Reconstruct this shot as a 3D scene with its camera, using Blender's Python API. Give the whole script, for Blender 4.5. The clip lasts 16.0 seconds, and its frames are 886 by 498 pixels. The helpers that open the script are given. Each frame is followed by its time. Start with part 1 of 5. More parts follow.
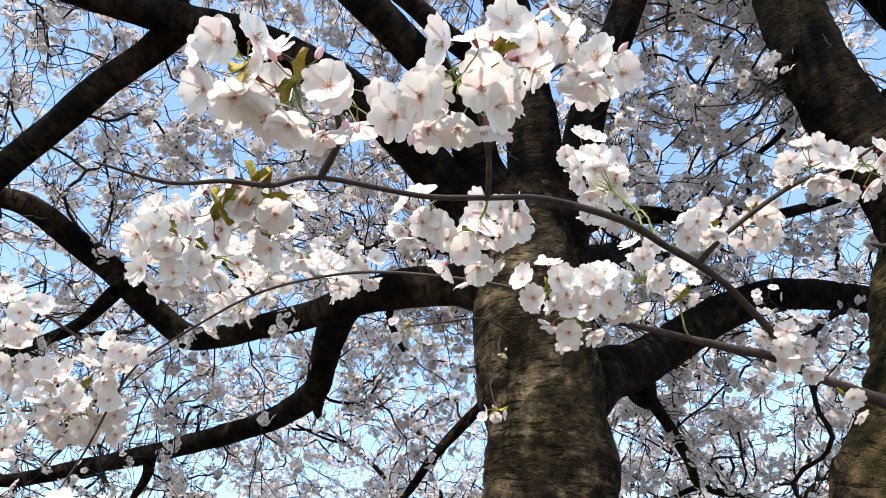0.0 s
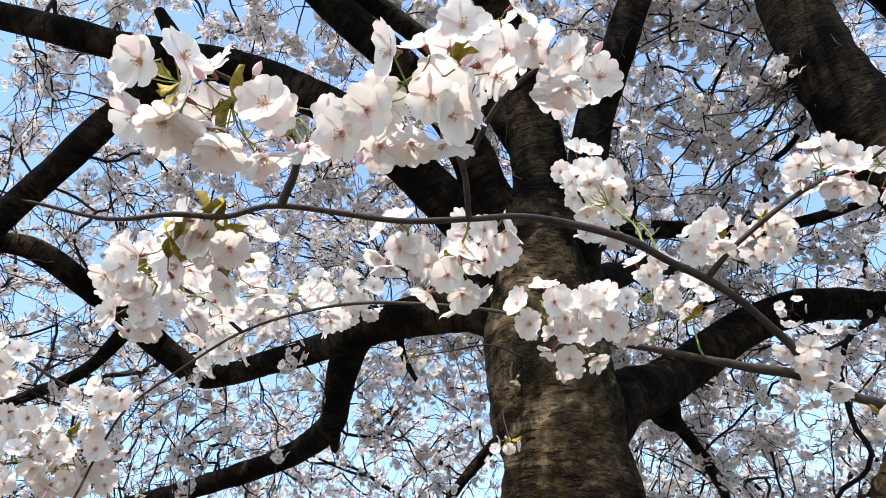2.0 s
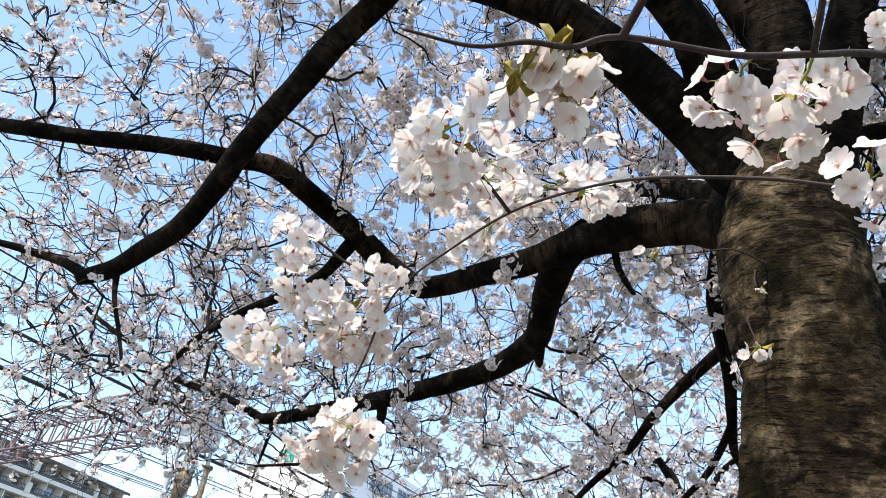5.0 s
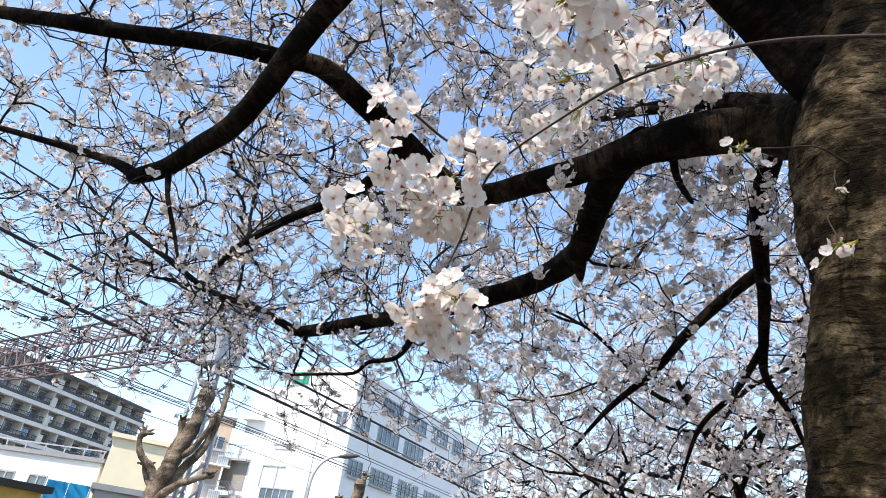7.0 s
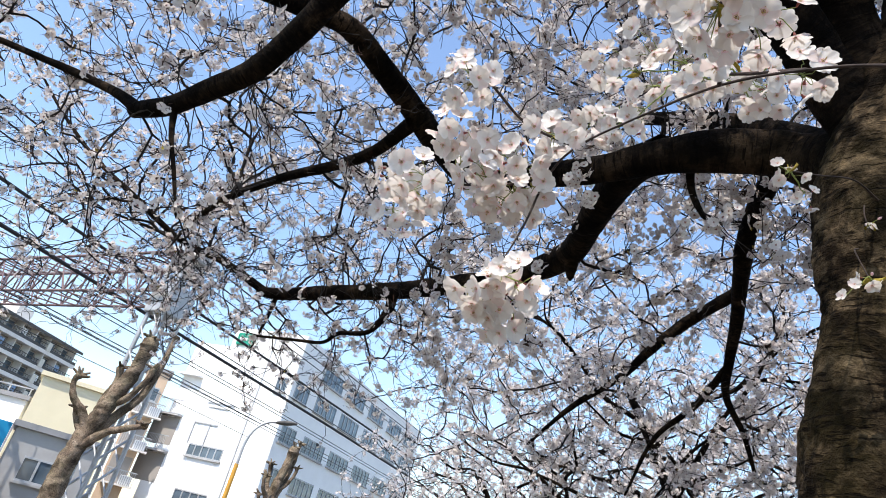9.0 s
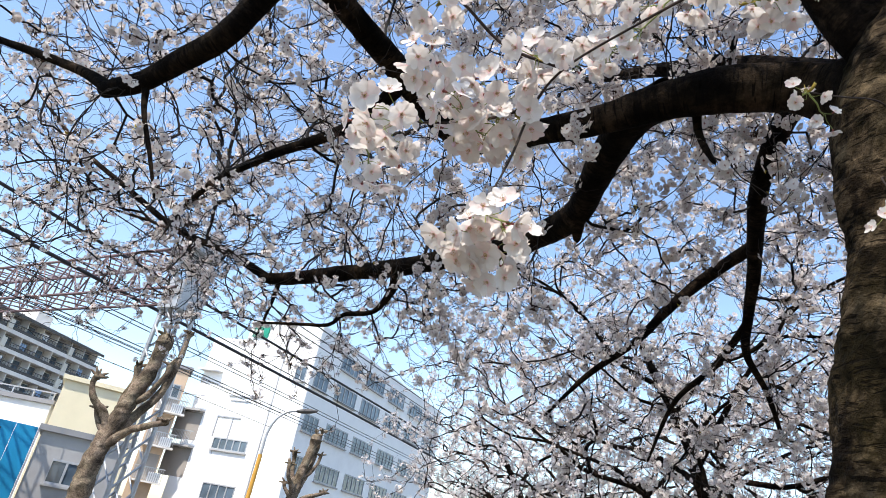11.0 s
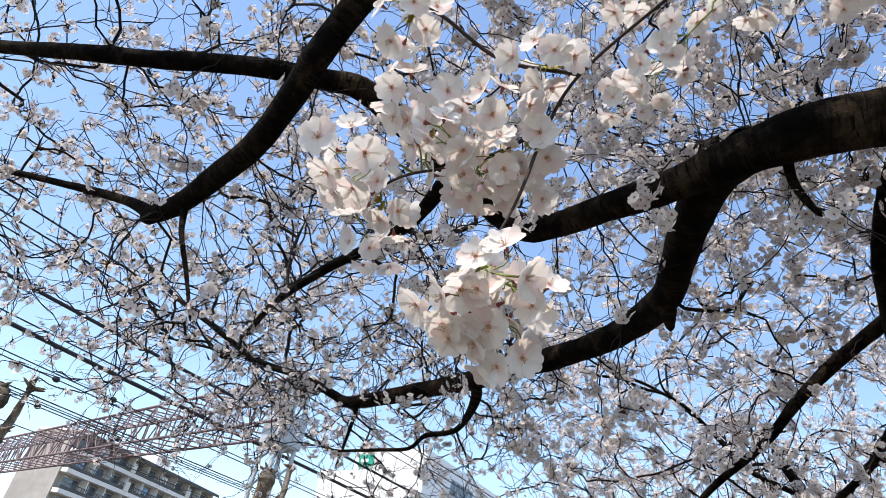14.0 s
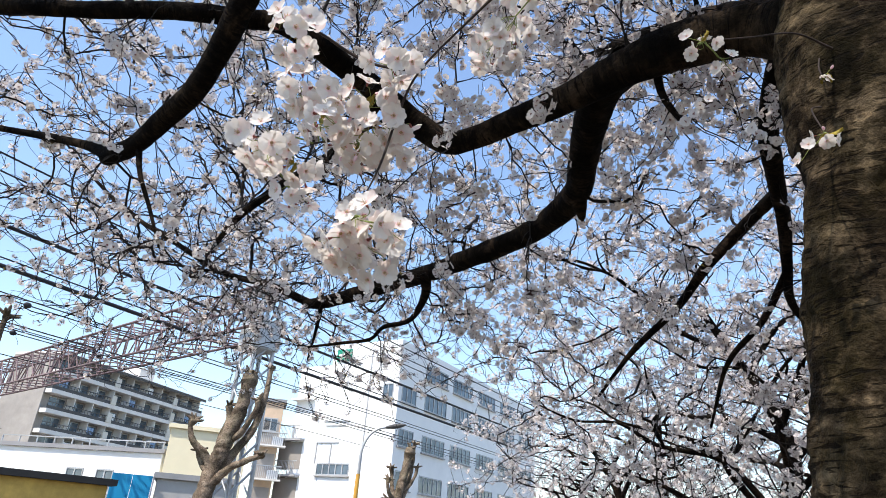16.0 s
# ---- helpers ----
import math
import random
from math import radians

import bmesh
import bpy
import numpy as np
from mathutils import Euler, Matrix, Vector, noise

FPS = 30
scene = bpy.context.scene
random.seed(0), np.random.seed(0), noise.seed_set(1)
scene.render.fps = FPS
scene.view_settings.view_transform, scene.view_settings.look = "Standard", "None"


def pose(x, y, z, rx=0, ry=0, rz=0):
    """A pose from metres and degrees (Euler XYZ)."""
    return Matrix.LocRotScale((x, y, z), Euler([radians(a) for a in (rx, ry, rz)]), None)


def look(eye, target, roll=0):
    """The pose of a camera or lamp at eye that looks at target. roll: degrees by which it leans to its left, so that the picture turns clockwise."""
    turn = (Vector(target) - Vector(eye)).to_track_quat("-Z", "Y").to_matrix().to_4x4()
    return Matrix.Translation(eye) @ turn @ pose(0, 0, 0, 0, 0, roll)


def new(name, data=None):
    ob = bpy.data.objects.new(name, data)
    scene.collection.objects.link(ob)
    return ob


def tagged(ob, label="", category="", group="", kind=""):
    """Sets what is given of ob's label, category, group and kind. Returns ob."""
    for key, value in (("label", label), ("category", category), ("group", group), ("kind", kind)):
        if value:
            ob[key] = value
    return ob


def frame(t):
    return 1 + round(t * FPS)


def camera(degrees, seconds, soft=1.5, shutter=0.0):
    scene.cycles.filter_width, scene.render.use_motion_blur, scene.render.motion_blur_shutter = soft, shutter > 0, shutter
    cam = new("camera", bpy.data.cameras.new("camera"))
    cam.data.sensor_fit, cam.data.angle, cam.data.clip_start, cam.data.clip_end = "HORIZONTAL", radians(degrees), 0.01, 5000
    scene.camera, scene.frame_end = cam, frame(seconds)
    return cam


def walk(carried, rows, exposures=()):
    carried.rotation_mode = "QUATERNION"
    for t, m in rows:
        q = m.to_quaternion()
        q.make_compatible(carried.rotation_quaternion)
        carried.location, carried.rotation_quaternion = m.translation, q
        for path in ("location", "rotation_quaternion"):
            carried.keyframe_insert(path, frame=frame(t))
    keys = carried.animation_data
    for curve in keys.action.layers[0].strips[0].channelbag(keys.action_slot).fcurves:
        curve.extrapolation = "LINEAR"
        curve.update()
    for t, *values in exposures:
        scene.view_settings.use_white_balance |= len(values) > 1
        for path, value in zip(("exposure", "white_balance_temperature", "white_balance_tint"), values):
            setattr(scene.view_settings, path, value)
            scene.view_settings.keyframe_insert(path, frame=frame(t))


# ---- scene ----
cam = camera(68.3, 16.0, soft=0.8)
PATH = [
    (0, (-0.02, -0.247, 1.519), (0.016, 1.346, 2.728), -2.0),
    (0.5, (0.011, -0.225, 1.533), (0.189, 1.377, 2.717), -5.4),
    (1, (0.036, -0.203, 1.536), (0.326, 1.412, 2.68), -9.1),
    (1.5, (0.026, -0.196, 1.552), (0.189, 1.397, 2.751), -5.4),
    (2, (0.034, -0.197, 1.557), (0.01, 1.347, 2.828), -3.3),
    (2.5, (-0.004, -0.199, 1.554), (-0.205, 1.341, 2.813), 0.5),
    (3, (-0.064, -0.241, 1.545), (-0.4, 1.239, 2.847), 4.9),
    (3.5, (-0.067, -0.234, 1.544), (-0.411, 1.244, 2.846), 5.1),
    (4, (-0.015, -0.175, 1.55), (-0.246, 1.37, 2.798), 2.5),
    (4.5, (-0.057, -0.163, 1.523), (-0.401, 1.396, 2.728), 4.1),
    (5, (-0.155, -0.147, 1.476), (-0.704, 1.43, 2.575), 7.5),
    (5.2, (-0.168, -0.138, 1.468), (-0.744, 1.444, 2.548), 7.4),
    (7.3, (-0.374, -0.115, 1.362), (-0.962, 1.586, 2.234), 8.5),
    (7.5, (-0.399, -0.113, 1.362), (-0.965, 1.605, 2.215), 7.5),
    (8, (-0.466, -0.096, 1.354), (-0.99, 1.639, 2.2), 9.6),
    (8.5, (-0.525, -0.129, 1.358), (-0.992, 1.581, 2.285), 13.3),
    (9, (-0.544, -0.103, 1.348), (-1.007, 1.625, 2.243), 14.5),
    (9.2, (-0.557, -0.093, 1.349), (-1.011, 1.653, 2.213), 14.3),
    (11.3, (-0.508, 0.12, 1.376), (-1.015, 1.863, 2.215), 10.4),
    (11.5, (-0.501, 0.167, 1.383), (-1.028, 1.895, 2.24), 10.0),
    (12, (-0.474, 0.288, 1.41), (-1.137, 1.935, 2.332), 9.0),
    (12.5, (-0.45, 0.357, 1.477), (-1.144, 1.898, 2.547), 9.6),
    (13, (-0.517, 0.355, 1.502), (-1.26, 1.82, 2.642), 11.6),
    (13.5, (-0.523, 0.363, 1.508), (-1.263, 1.833, 2.643), 12.0),
    (14, (-0.471, 0.378, 1.473), (-1.233, 1.87, 2.564), 11.0),
    (14.5, (-0.398, 0.328, 1.438), (-1.161, 1.859, 2.473), 8.9),
    (15, (-0.329, 0.278, 1.408), (-1.07, 1.87, 2.364), 5.0),
    (15.5, (-0.262, 0.147, 1.366), (-0.986, 1.804, 2.22), 4.0),
    (16, (-0.181, 0.07, 1.358), (-0.869, 1.759, 2.179), 4.2),
]
EXPOSURES = [(0.0, 1.44, 6650.0, 10.0), (4.5, 1.37, 6700.0, 11.0), (8.0, 1.07, 6650.0, 12.0), (13.0, 1.04, 6650.0, 12.0), (16.0, 1.00, 6650.0, 12.0)]
walk(cam, [(t, look(eye, target, roll)) for t, eye, target, roll in PATH], EXPOSURES)

# ---- world, sun ----
SUN_TO = Vector((-0.17, -0.49, 0.855)).normalized()
world = bpy.data.worlds.new("sky")
scene.world = world
world.use_nodes = True
wn = world.node_tree.nodes
sky = wn.new("ShaderNodeTexSky")
sky.sky_type = "NISHITA"
sky.sun_disc = False
sky.sun_elevation = math.asin(SUN_TO.z)
sky.sun_rotation = math.atan2(SUN_TO.x, SUN_TO.y)
sky.air_density, sky.dust_density, sky.ozone_density = 1.2, 0.6, 3.0
wn["Background"].inputs["Strength"].default_value = 0.150
world.node_tree.links.new(sky.outputs[0], wn["Background"].inputs["Color"])
sun = new("sun", bpy.data.lights.new("sun", "SUN"))
sun.data.energy, sun.data.angle, sun.data.color = 3.4, radians(0.53), (1.0, 0.95, 0.87)
sun.matrix_world = look((0, 0, 30), Vector((0, 0, 30)) - SUN_TO)


# ---- materials ----
def material(name, build):
    m = bpy.data.materials.new(name)
    m.use_nodes = True
    nt = m.node_tree
    b = nt.nodes["Principled BSDF"]

    def node(kind, **values):
        n = nt.nodes.new(kind)
        for k, v in values.items():
            if k in n.inputs:
                n.inputs[k].default_value = v
            else:
                setattr(n, k, v)
        return n

    build(nt, b, node, nt.links.new)
    return m


def ramp(node, *stops):
    r = node("ShaderNodeValToRGB")
    el = r.color_ramp.elements
    while len(el) < len(stops):
        el.new(0.5)
    for e, (p, c) in zip(el, stops):
        e.position, e.color = p, (*c, 1)
    return r


def plain(name, colour, rough=0.6, metal=0.0, scale=6.0, vary=0.25, bump=0.02):
    """A surface with stains at two sizes and a slight relief."""
    def build(nt, b, node, link):
        tc = node("ShaderNodeTexCoord")
        a = node("ShaderNodeTexNoise", Scale=scale, Detail=6.0, Roughness=0.65)
        c = node("ShaderNodeTexNoise", Scale=scale * 0.13, Detail=3.0)
        link(tc.outputs["Object"], a.inputs["Vector"])
        link(tc.outputs["Object"], c.inputs["Vector"])
        mix = node("ShaderNodeMath", operation="MULTIPLY")
        link(a.outputs["Fac"], mix.inputs[0])
        link(c.outputs["Fac"], mix.inputs[1])
        dark = tuple(v * (1 - vary) for v in colour)
        light = tuple(min(1, v * (1 + vary * 0.5)) for v in colour)
        r = ramp(node, (0.1, dark), (0.45, light))
        link(mix.outputs[0], r.inputs["Fac"])
        link(r.outputs["Color"], b.inputs["Base Color"])
        b.inputs["Roughness"].default_value, b.inputs["Metallic"].default_value = rough, metal
        b.inputs["Specular IOR Level"].default_value = 0.25
        bp = node("ShaderNodeBump", Strength=0.4, Distance=bump)
        link(a.outputs["Fac"], bp.inputs["Height"])
        link(bp.outputs["Normal"], b.inputs["Normal"])
    return material(name, build)


def bark_material(name, deep, mid, pale, moss, lichen=0.5, dash=0.8):
    """Cherry bark: dark short lenticels and wrinkles running round the stem, scaly plates, moss and pale patches. UV: metres round and along."""
    def build(nt, b, node, link):
        uv = node("ShaderNodeUVMap")
        ob = node("ShaderNodeTexCoord")

        def around(sx, sy, **k):
            m = node("ShaderNodeMapping")
            m.inputs["Scale"].default_value = (sx, sy, 1.0)
            link(uv.outputs["UV"], m.inputs["Vector"])
            n = node("ShaderNodeTexNoise", Scale=1.0, **k)
            link(m.outputs[0], n.inputs["Vector"])
            return n

        def spots(scale, **k):
            n = node("ShaderNodeTexNoise", Scale=scale, **k)
            link(ob.outputs["Object"], n.inputs["Vector"])
            return n

        def blend(kind, fac, c1, c2):
            m = node("ShaderNodeMixRGB", blend_type=kind)
            for key, v in (("Fac", fac), ("Color1", c1), ("Color2", c2)):
                if isinstance(v, (int, float)):
                    m.inputs[key].default_value = v
                elif isinstance(v, tuple):
                    m.inputs[key].default_value = (*v, 1)
                else:
                    link(v, m.inputs[key])
            return m.outputs[0]

        wrinkle = around(6.0, 24.0, Detail=5.0, Roughness=0.6, Distortion=1.6)
        lenticel = around(13.0, 75.0, Detail=2.0, Roughness=0.5, Distortion=0.6)
        patch = spots(5.5, Detail=8.0, Roughness=0.68, Distortion=0.5)
        blot = spots(3.6, Detail=6.0, Roughness=0.65)
        fine = spots(95.0, Detail=6.0, Roughness=0.75)
        grit = spots(34.0, Detail=5.0, Roughness=0.7)
        plates = node("ShaderNodeTexVoronoi", Scale=30.0, feature="DISTANCE_TO_EDGE")
        mixv = node("ShaderNodeVectorMath", operation="MULTIPLY_ADD")
        mixv.inputs[1].default_value = (0.14, 0.14, 0.14)
        warp = spots(11.0, Detail=4.0)
        link(warp.outputs["Color"], mixv.inputs[0])
        link(ob.outputs["Object"], mixv.inputs[2])
        link(mixv.outputs[0], plates.inputs["Vector"])
        both = blend("MIX", 0.74, wrinkle.outputs["Fac"], patch.outputs["Fac"])
        r1 = ramp(node, (0.38, deep), (0.47, mid), (0.54, tuple(0.62 * m + 0.38 * p for m, p in zip(mid, pale))), (0.61, pale))
        link(both, r1.inputs["Fac"])
        r2 = ramp(node, (0.46, (0, 0, 0)), (0.60, (lichen, lichen, lichen)))
        link(blot.outputs["Fac"], r2.inputs["Fac"])
        colour = blend("MIX", r2.outputs["Color"], r1.outputs["Color"], moss)
        r3 = ramp(node, (0.34, (0.3, 0.28, 0.27)), (0.52, (0.9, 0.88, 0.86)), (0.72, (1.5, 1.42, 1.32)))
        link(grit.outputs["Fac"], r3.inputs["Fac"])
        colour = blend("MULTIPLY", 0.75, colour, r3.outputs["Color"])
        r5 = ramp(node, (0.3, (0.5, 0.5, 0.5)), (0.7, (1.3, 1.3, 1.3)))
        link(fine.outputs["Fac"], r5.inputs["Fac"])
        colour = blend("MULTIPLY", 0.7, colour, r5.outputs["Color"])
        r4 = ramp(node, (0.58, (0, 0, 0)), (0.63, (dash, dash, dash)))
        link(lenticel.outputs["Fac"], r4.inputs["Fac"])
        colour = blend("MIX", r4.outputs["Color"], colour, tuple(0.6 * c for c in deep))
        r6 = ramp(node, (0.38, (0.34, 0.33, 0.30)), (0.52, (0.95, 0.93, 0.9)), (0.66, (1.55, 1.5, 1.42)))
        link(spots(2.3, Detail=5.0, Roughness=0.6, Distortion=0.8).outputs["Fac"], r6.inputs["Fac"])
        colour = blend("MULTIPLY", 0.9, colour, r6.outputs["Color"])
        link(colour, b.inputs["Base Color"])
        b.inputs["Roughness"].default_value, b.inputs["Specular IOR Level"].default_value = 0.92, 0.06
        pr = ramp(node, (0.0, (0, 0, 0)), (0.12, (1, 1, 1)))
        link(plates.outputs["Distance"], pr.inputs["Fac"])
        h = blend("ADD", 0.5, grit.outputs["Fac"], wrinkle.outputs["Fac"])
        h = blend("ADD", 0.35, h, fine.outputs["Fac"])
        h = blend("ADD", 0.12, h, pr.outputs["Color"])
        h = blend("SUBTRACT", 0.25, h, r4.outputs["Color"])
        bp = node("ShaderNodeBump", Strength=0.8, Distance=0.014)
        link(h, bp.inputs["Height"])
        link(bp.outputs["Normal"], b.inputs["Normal"])
    return material(name, build)


def petal_material(name, colour, blush, translucent=0.45):
    def build(nt, b, node, link):
        geo = node("ShaderNodeNewGeometry")
        tc = node("ShaderNodeTexCoord")
        n = node("ShaderNodeTexNoise", Scale=60.0, Detail=2.0)
        link(tc.outputs["Object"], n.inputs["Vector"])
        r = ramp(node, (0.0, blush), (0.35, colour), (1.0, tuple(min(1, c * 1.03) for c in colour)))
        link(geo.outputs["Random Per Island"], r.inputs["Fac"])
        d = node("ShaderNodeBsdfDiffuse")
        t = node("ShaderNodeBsdfTranslucent")
        link(r.outputs["Color"], d.inputs["Color"])
        link(r.outputs["Color"], t.inputs["Color"])
        mx = node("ShaderNodeMixShader")
        mx.inputs["Fac"].default_value = translucent
        link(d.outputs[0], mx.inputs[1])
        link(t.outputs[0], mx.inputs[2])
        bp = node("ShaderNodeBump", Strength=0.2, Distance=0.002)
        link(n.outputs["Fac"], bp.inputs["Height"])
        link(bp.outputs["Normal"], d.inputs["Normal"])
        link(mx.outputs[0], nt.nodes["Material Output"].inputs["Surface"])
    return material(name, build)


def glass_dark(name, colour=(0.05, 0.07, 0.09)):
    def build(nt, b, node, link):
        tc = node("ShaderNodeTexCoord")
        n = node("ShaderNodeTexNoise", Scale=0.8, Detail=2.0)
        link(tc.outputs["Object"], n.inputs["Vector"])
        r = ramp(node, (0.35, colour), (0.65, tuple(c * 2.2 for c in colour)))
        link(n.outputs["Fac"], r.inputs["Fac"])
        link(r.outputs["Color"], b.inputs["Base Color"])
        b.inputs["Roughness"].default_value, b.inputs["Specular IOR Level"].default_value = 0.06, 0.7
    return material(name, build)


BARK = bark_material("cherry_bark", (0.004, 0.0028, 0.0019), (0.019, 0.013, 0.0078), (0.185, 0.14, 0.088), (0.021, 0.0175, 0.006))
# limb bark: cherry bark darkened to hold the shade on the limbs' undersides
BARK_SHADED = bark_material("limb_bark_shaded", (0.0024, 0.0018, 0.0016), (0.0066, 0.0049, 0.0039), (0.05, 0.035, 0.024), (0.010, 0.008, 0.004), 0.35)
BARK_MOSSY = bark_material("mossy_bark", (0.0038, 0.0030, 0.0018), (0.013, 0.0098, 0.0052), (0.13, 0.094, 0.05), (0.017, 0.0165, 0.0045), 0.75)
# leader bark: shade of the crown put into the colour as well
BARK_LEADER_SHADED = bark_material("leader_bark_shaded", (0.003, 0.0022, 0.0018), (0.0072, 0.005, 0.0036), (0.06, 0.042, 0.025), (0.0085, 0.007, 0.0034), 0.4)
BARK_PALE = bark_material("plane_bark", (0.12, 0.09, 0.07), (0.22, 0.17, 0.13), (0.34, 0.28, 0.22), (0.2, 0.18, 0.12))
STALK_DARK = plain("flower_stalk_brown", (0.06, 0.028, 0.018), 0.8, scale=40.0, vary=0.5, bump=0.002)
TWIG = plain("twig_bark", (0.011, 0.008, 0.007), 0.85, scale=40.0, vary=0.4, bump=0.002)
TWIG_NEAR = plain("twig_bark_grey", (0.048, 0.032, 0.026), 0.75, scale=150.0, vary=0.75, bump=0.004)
PETAL = petal_material("petal", (0.775, 0.728, 0.685), (0.765, 0.645, 0.605), 0.42)
PETAL_FAR = petal_material("petal_in_the_crown", (0.725, 0.68, 0.655), (0.68, 0.60, 0.57), 0.40)
EYE_PINK = plain("flower_eye", (0.20, 0.06, 0.05), 0.7, scale=80.0)
PETAL_BASE = petal_material("petal_base", (0.85, 0.66, 0.64), (0.79, 0.53, 0.54), 0.4)
EYE_SOFT = plain("flower_eye_soft", (0.60, 0.38, 0.24), 0.7, scale=80.0)
STAMEN = plain("stamen", (0.72, 0.60, 0.45), 0.6, scale=80.0)
ANTHER = plain("anther", (0.55, 0.36, 0.08), 0.7, scale=80.0)
CALYX = plain("calyx", (0.26, 0.075, 0.06), 0.6, scale=80.0)
STALK = plain("flower_stalk", (0.20, 0.24, 0.06), 0.6, scale=80.0)
LEAF = plain("young_leaf", (0.36, 0.27, 0.03), 0.5, scale=60.0, vary=0.55)
GROUND = plain("ground_earth", (0.13, 0.115, 0.09), 0.95, scale=3.0, vary=0.4, bump=0.03)
WHITE_WALL = plain("white_render", (0.87, 0.87, 0.86), 0.8, scale=1.2, vary=0.08)
GREY_WALL = plain("grey_concrete", (0.40, 0.39, 0.38), 0.85, scale=1.0, vary=0.2)
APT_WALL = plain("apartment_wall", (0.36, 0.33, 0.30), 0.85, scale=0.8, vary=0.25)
APT_DARK = plain("dark_railing", (0.10, 0.095, 0.09), 0.6, scale=2.0)
CREAM_PALE = plain("pale_cream_wall", (0.70, 0.66, 0.58), 0.85, scale=0.8, vary=0.15)
LINEN = plain("blue_linen", (0.30, 0.42, 0.60), 0.9, scale=3.0)
APT_RAIL = plain("balcony_edge", (0.78, 0.74, 0.69), 0.8, scale=0.8, vary=0.15)
CREAM = plain("cream_render", (0.80, 0.71, 0.50), 0.8, scale=0.8, vary=0.1)
TAN = plain("tan_tiles", (0.62, 0.46, 0.33), 0.85, scale=2.0, vary=0.2)
OCHRE = plain("ochre_timber", (0.58, 0.38, 0.10), 0.7, scale=3.0, vary=0.35)
BLUE = plain("blue_sheet", (0.012, 0.27, 0.50), 0.5, scale=1.5, vary=0.15)
DARK = plain("dark_opening", (0.035, 0.033, 0.032), 0.8, scale=2.0)
STEEL = plain("galvanised_steel", (0.46, 0.47, 0.48), 0.5, 0.4, scale=4.0, vary=0.25)
RUST = plain("rusty_lattice", (0.24, 0.17, 0.175), 0.7, 0.1, scale=5.0, vary=0.5)
ORANGE = plain("orange_paint", (0.62, 0.33, 0.06), 0.5, scale=3.0, vary=0.2)
WIRE = plain("wire", (0.03, 0.03, 0.035), 0.6, scale=4.0)
GREEN = plain("green_sign", (0.02, 0.30, 0.20), 0.5, scale=2.0)
GLASS = glass_dark("window_glass")
ROOF = plain("flat_roof", (0.30, 0.30, 0.31), 0.8, scale=1.0)


# ---- mesh helpers ----
def mesh_of(name, verts, faces, mats, face_mat=None, uvs=None, smooth=False):
    """A mesh from arrays: faces all of one length, material index by face, UV by corner."""
    verts, faces = np.asarray(verts, np.float32), np.asarray(faces, np.int32)
    me = bpy.data.meshes.new(name)
    n, k = faces.shape
    me.vertices.add(len(verts))
    me.vertices.foreach_set("co", verts.ravel())
    me.loops.add(n * k)
    me.loops.foreach_set("vertex_index", faces.ravel())
    me.polygons.add(n)
    me.polygons.foreach_set("loop_start", np.arange(0, n * k, k, dtype=np.int32))
    me.polygons.foreach_set("loop_total", np.full(n, k, np.int32))
    if face_mat is not None:
        me.polygons.foreach_set("material_index", np.asarray(face_mat, np.int32))
    if smooth:
        me.polygons.foreach_set("use_smooth", np.ones(n, bool))
    if uvs is not None:
        layer = me.uv_layers.new(name="UVMap")
        layer.data.foreach_set("uv", np.asarray(uvs, np.float32).ravel())
    for m in (mats if isinstance(mats, (list, tuple)) else [mats]):
        me.materials.append(m)
    me.update(calc_edges=True)
    me.validate()
    return me


def put(name, me, parent=None, m=None, label="", category="", group="", kind=""):
    ob = new(name, me)
    if parent is not None:
        ob.parent = parent
    if m is not None:
        ob.matrix_basis = m
    return tagged(ob, label, category, group, kind)


def thing(name, label, category, m=None, group="", kind=""):
    ob = new(name)
    ob.empty_display_size = 0.1
    if m is not None:
        ob.matrix_basis = m
    return tagged(ob, label, category, group, kind)


def boxes(name, items, mat, parent, label="", bevel=0.0):
    """One part from boxes (x0, y0, z0, x1, y1, z1), bevelled."""
    bm = bmesh.new()
    for x0, y0, z0, x1, y1, z1 in items:
        m = Matrix.LocRotScale(((x0 + x1) / 2, (y0 + y1) / 2, (z0 + z1) / 2), None, (abs(x1 - x0), abs(y1 - y0), abs(z1 - z0)))
        bmesh.ops.create_cube(bm, size=1, matrix=m)
    if bevel:
        bmesh.ops.bevel(bm, geom=bm.edges[:], offset=bevel, segments=2, affect="EDGES", clamp_overlap=True)
    me = bpy.data.meshes.new(name)
    bm.to_mesh(me)
    bm.free()
    me.materials.append(mat)
    return put(name, me, parent, label=label)


def smooth_path(points, step):
    """A Catmull-Rom curve through rows of (x, y, z, r), sampled about every step."""
    p = np.array(points, float)
    p = np.vstack([2 * p[0] - p[1], p, 2 * p[-1] - p[-2]])
    p[0, 3], p[-1, 3] = p[1, 3], p[-2, 3]
    out = []
    for i in range(1, len(p) - 2):
        n = max(1, int(np.linalg.norm(p[i + 1, :3] - p[i, :3]) / step + 0.5))
        for u in np.arange(n) / n:
            a, b, c, d = p[i - 1], p[i], p[i + 1], p[i + 2]
            out.append(0.5 * (2 * b + (c - a) * u + (2 * a - 5 * b + 4 * c - d) * u * u + (3 * b - a - 3 * c + d) * u ** 3))
    out.append(p[-2])
    out = np.array(out)
    out[:, 3] = np.maximum(out[:, 3], 0.0006)
    return out


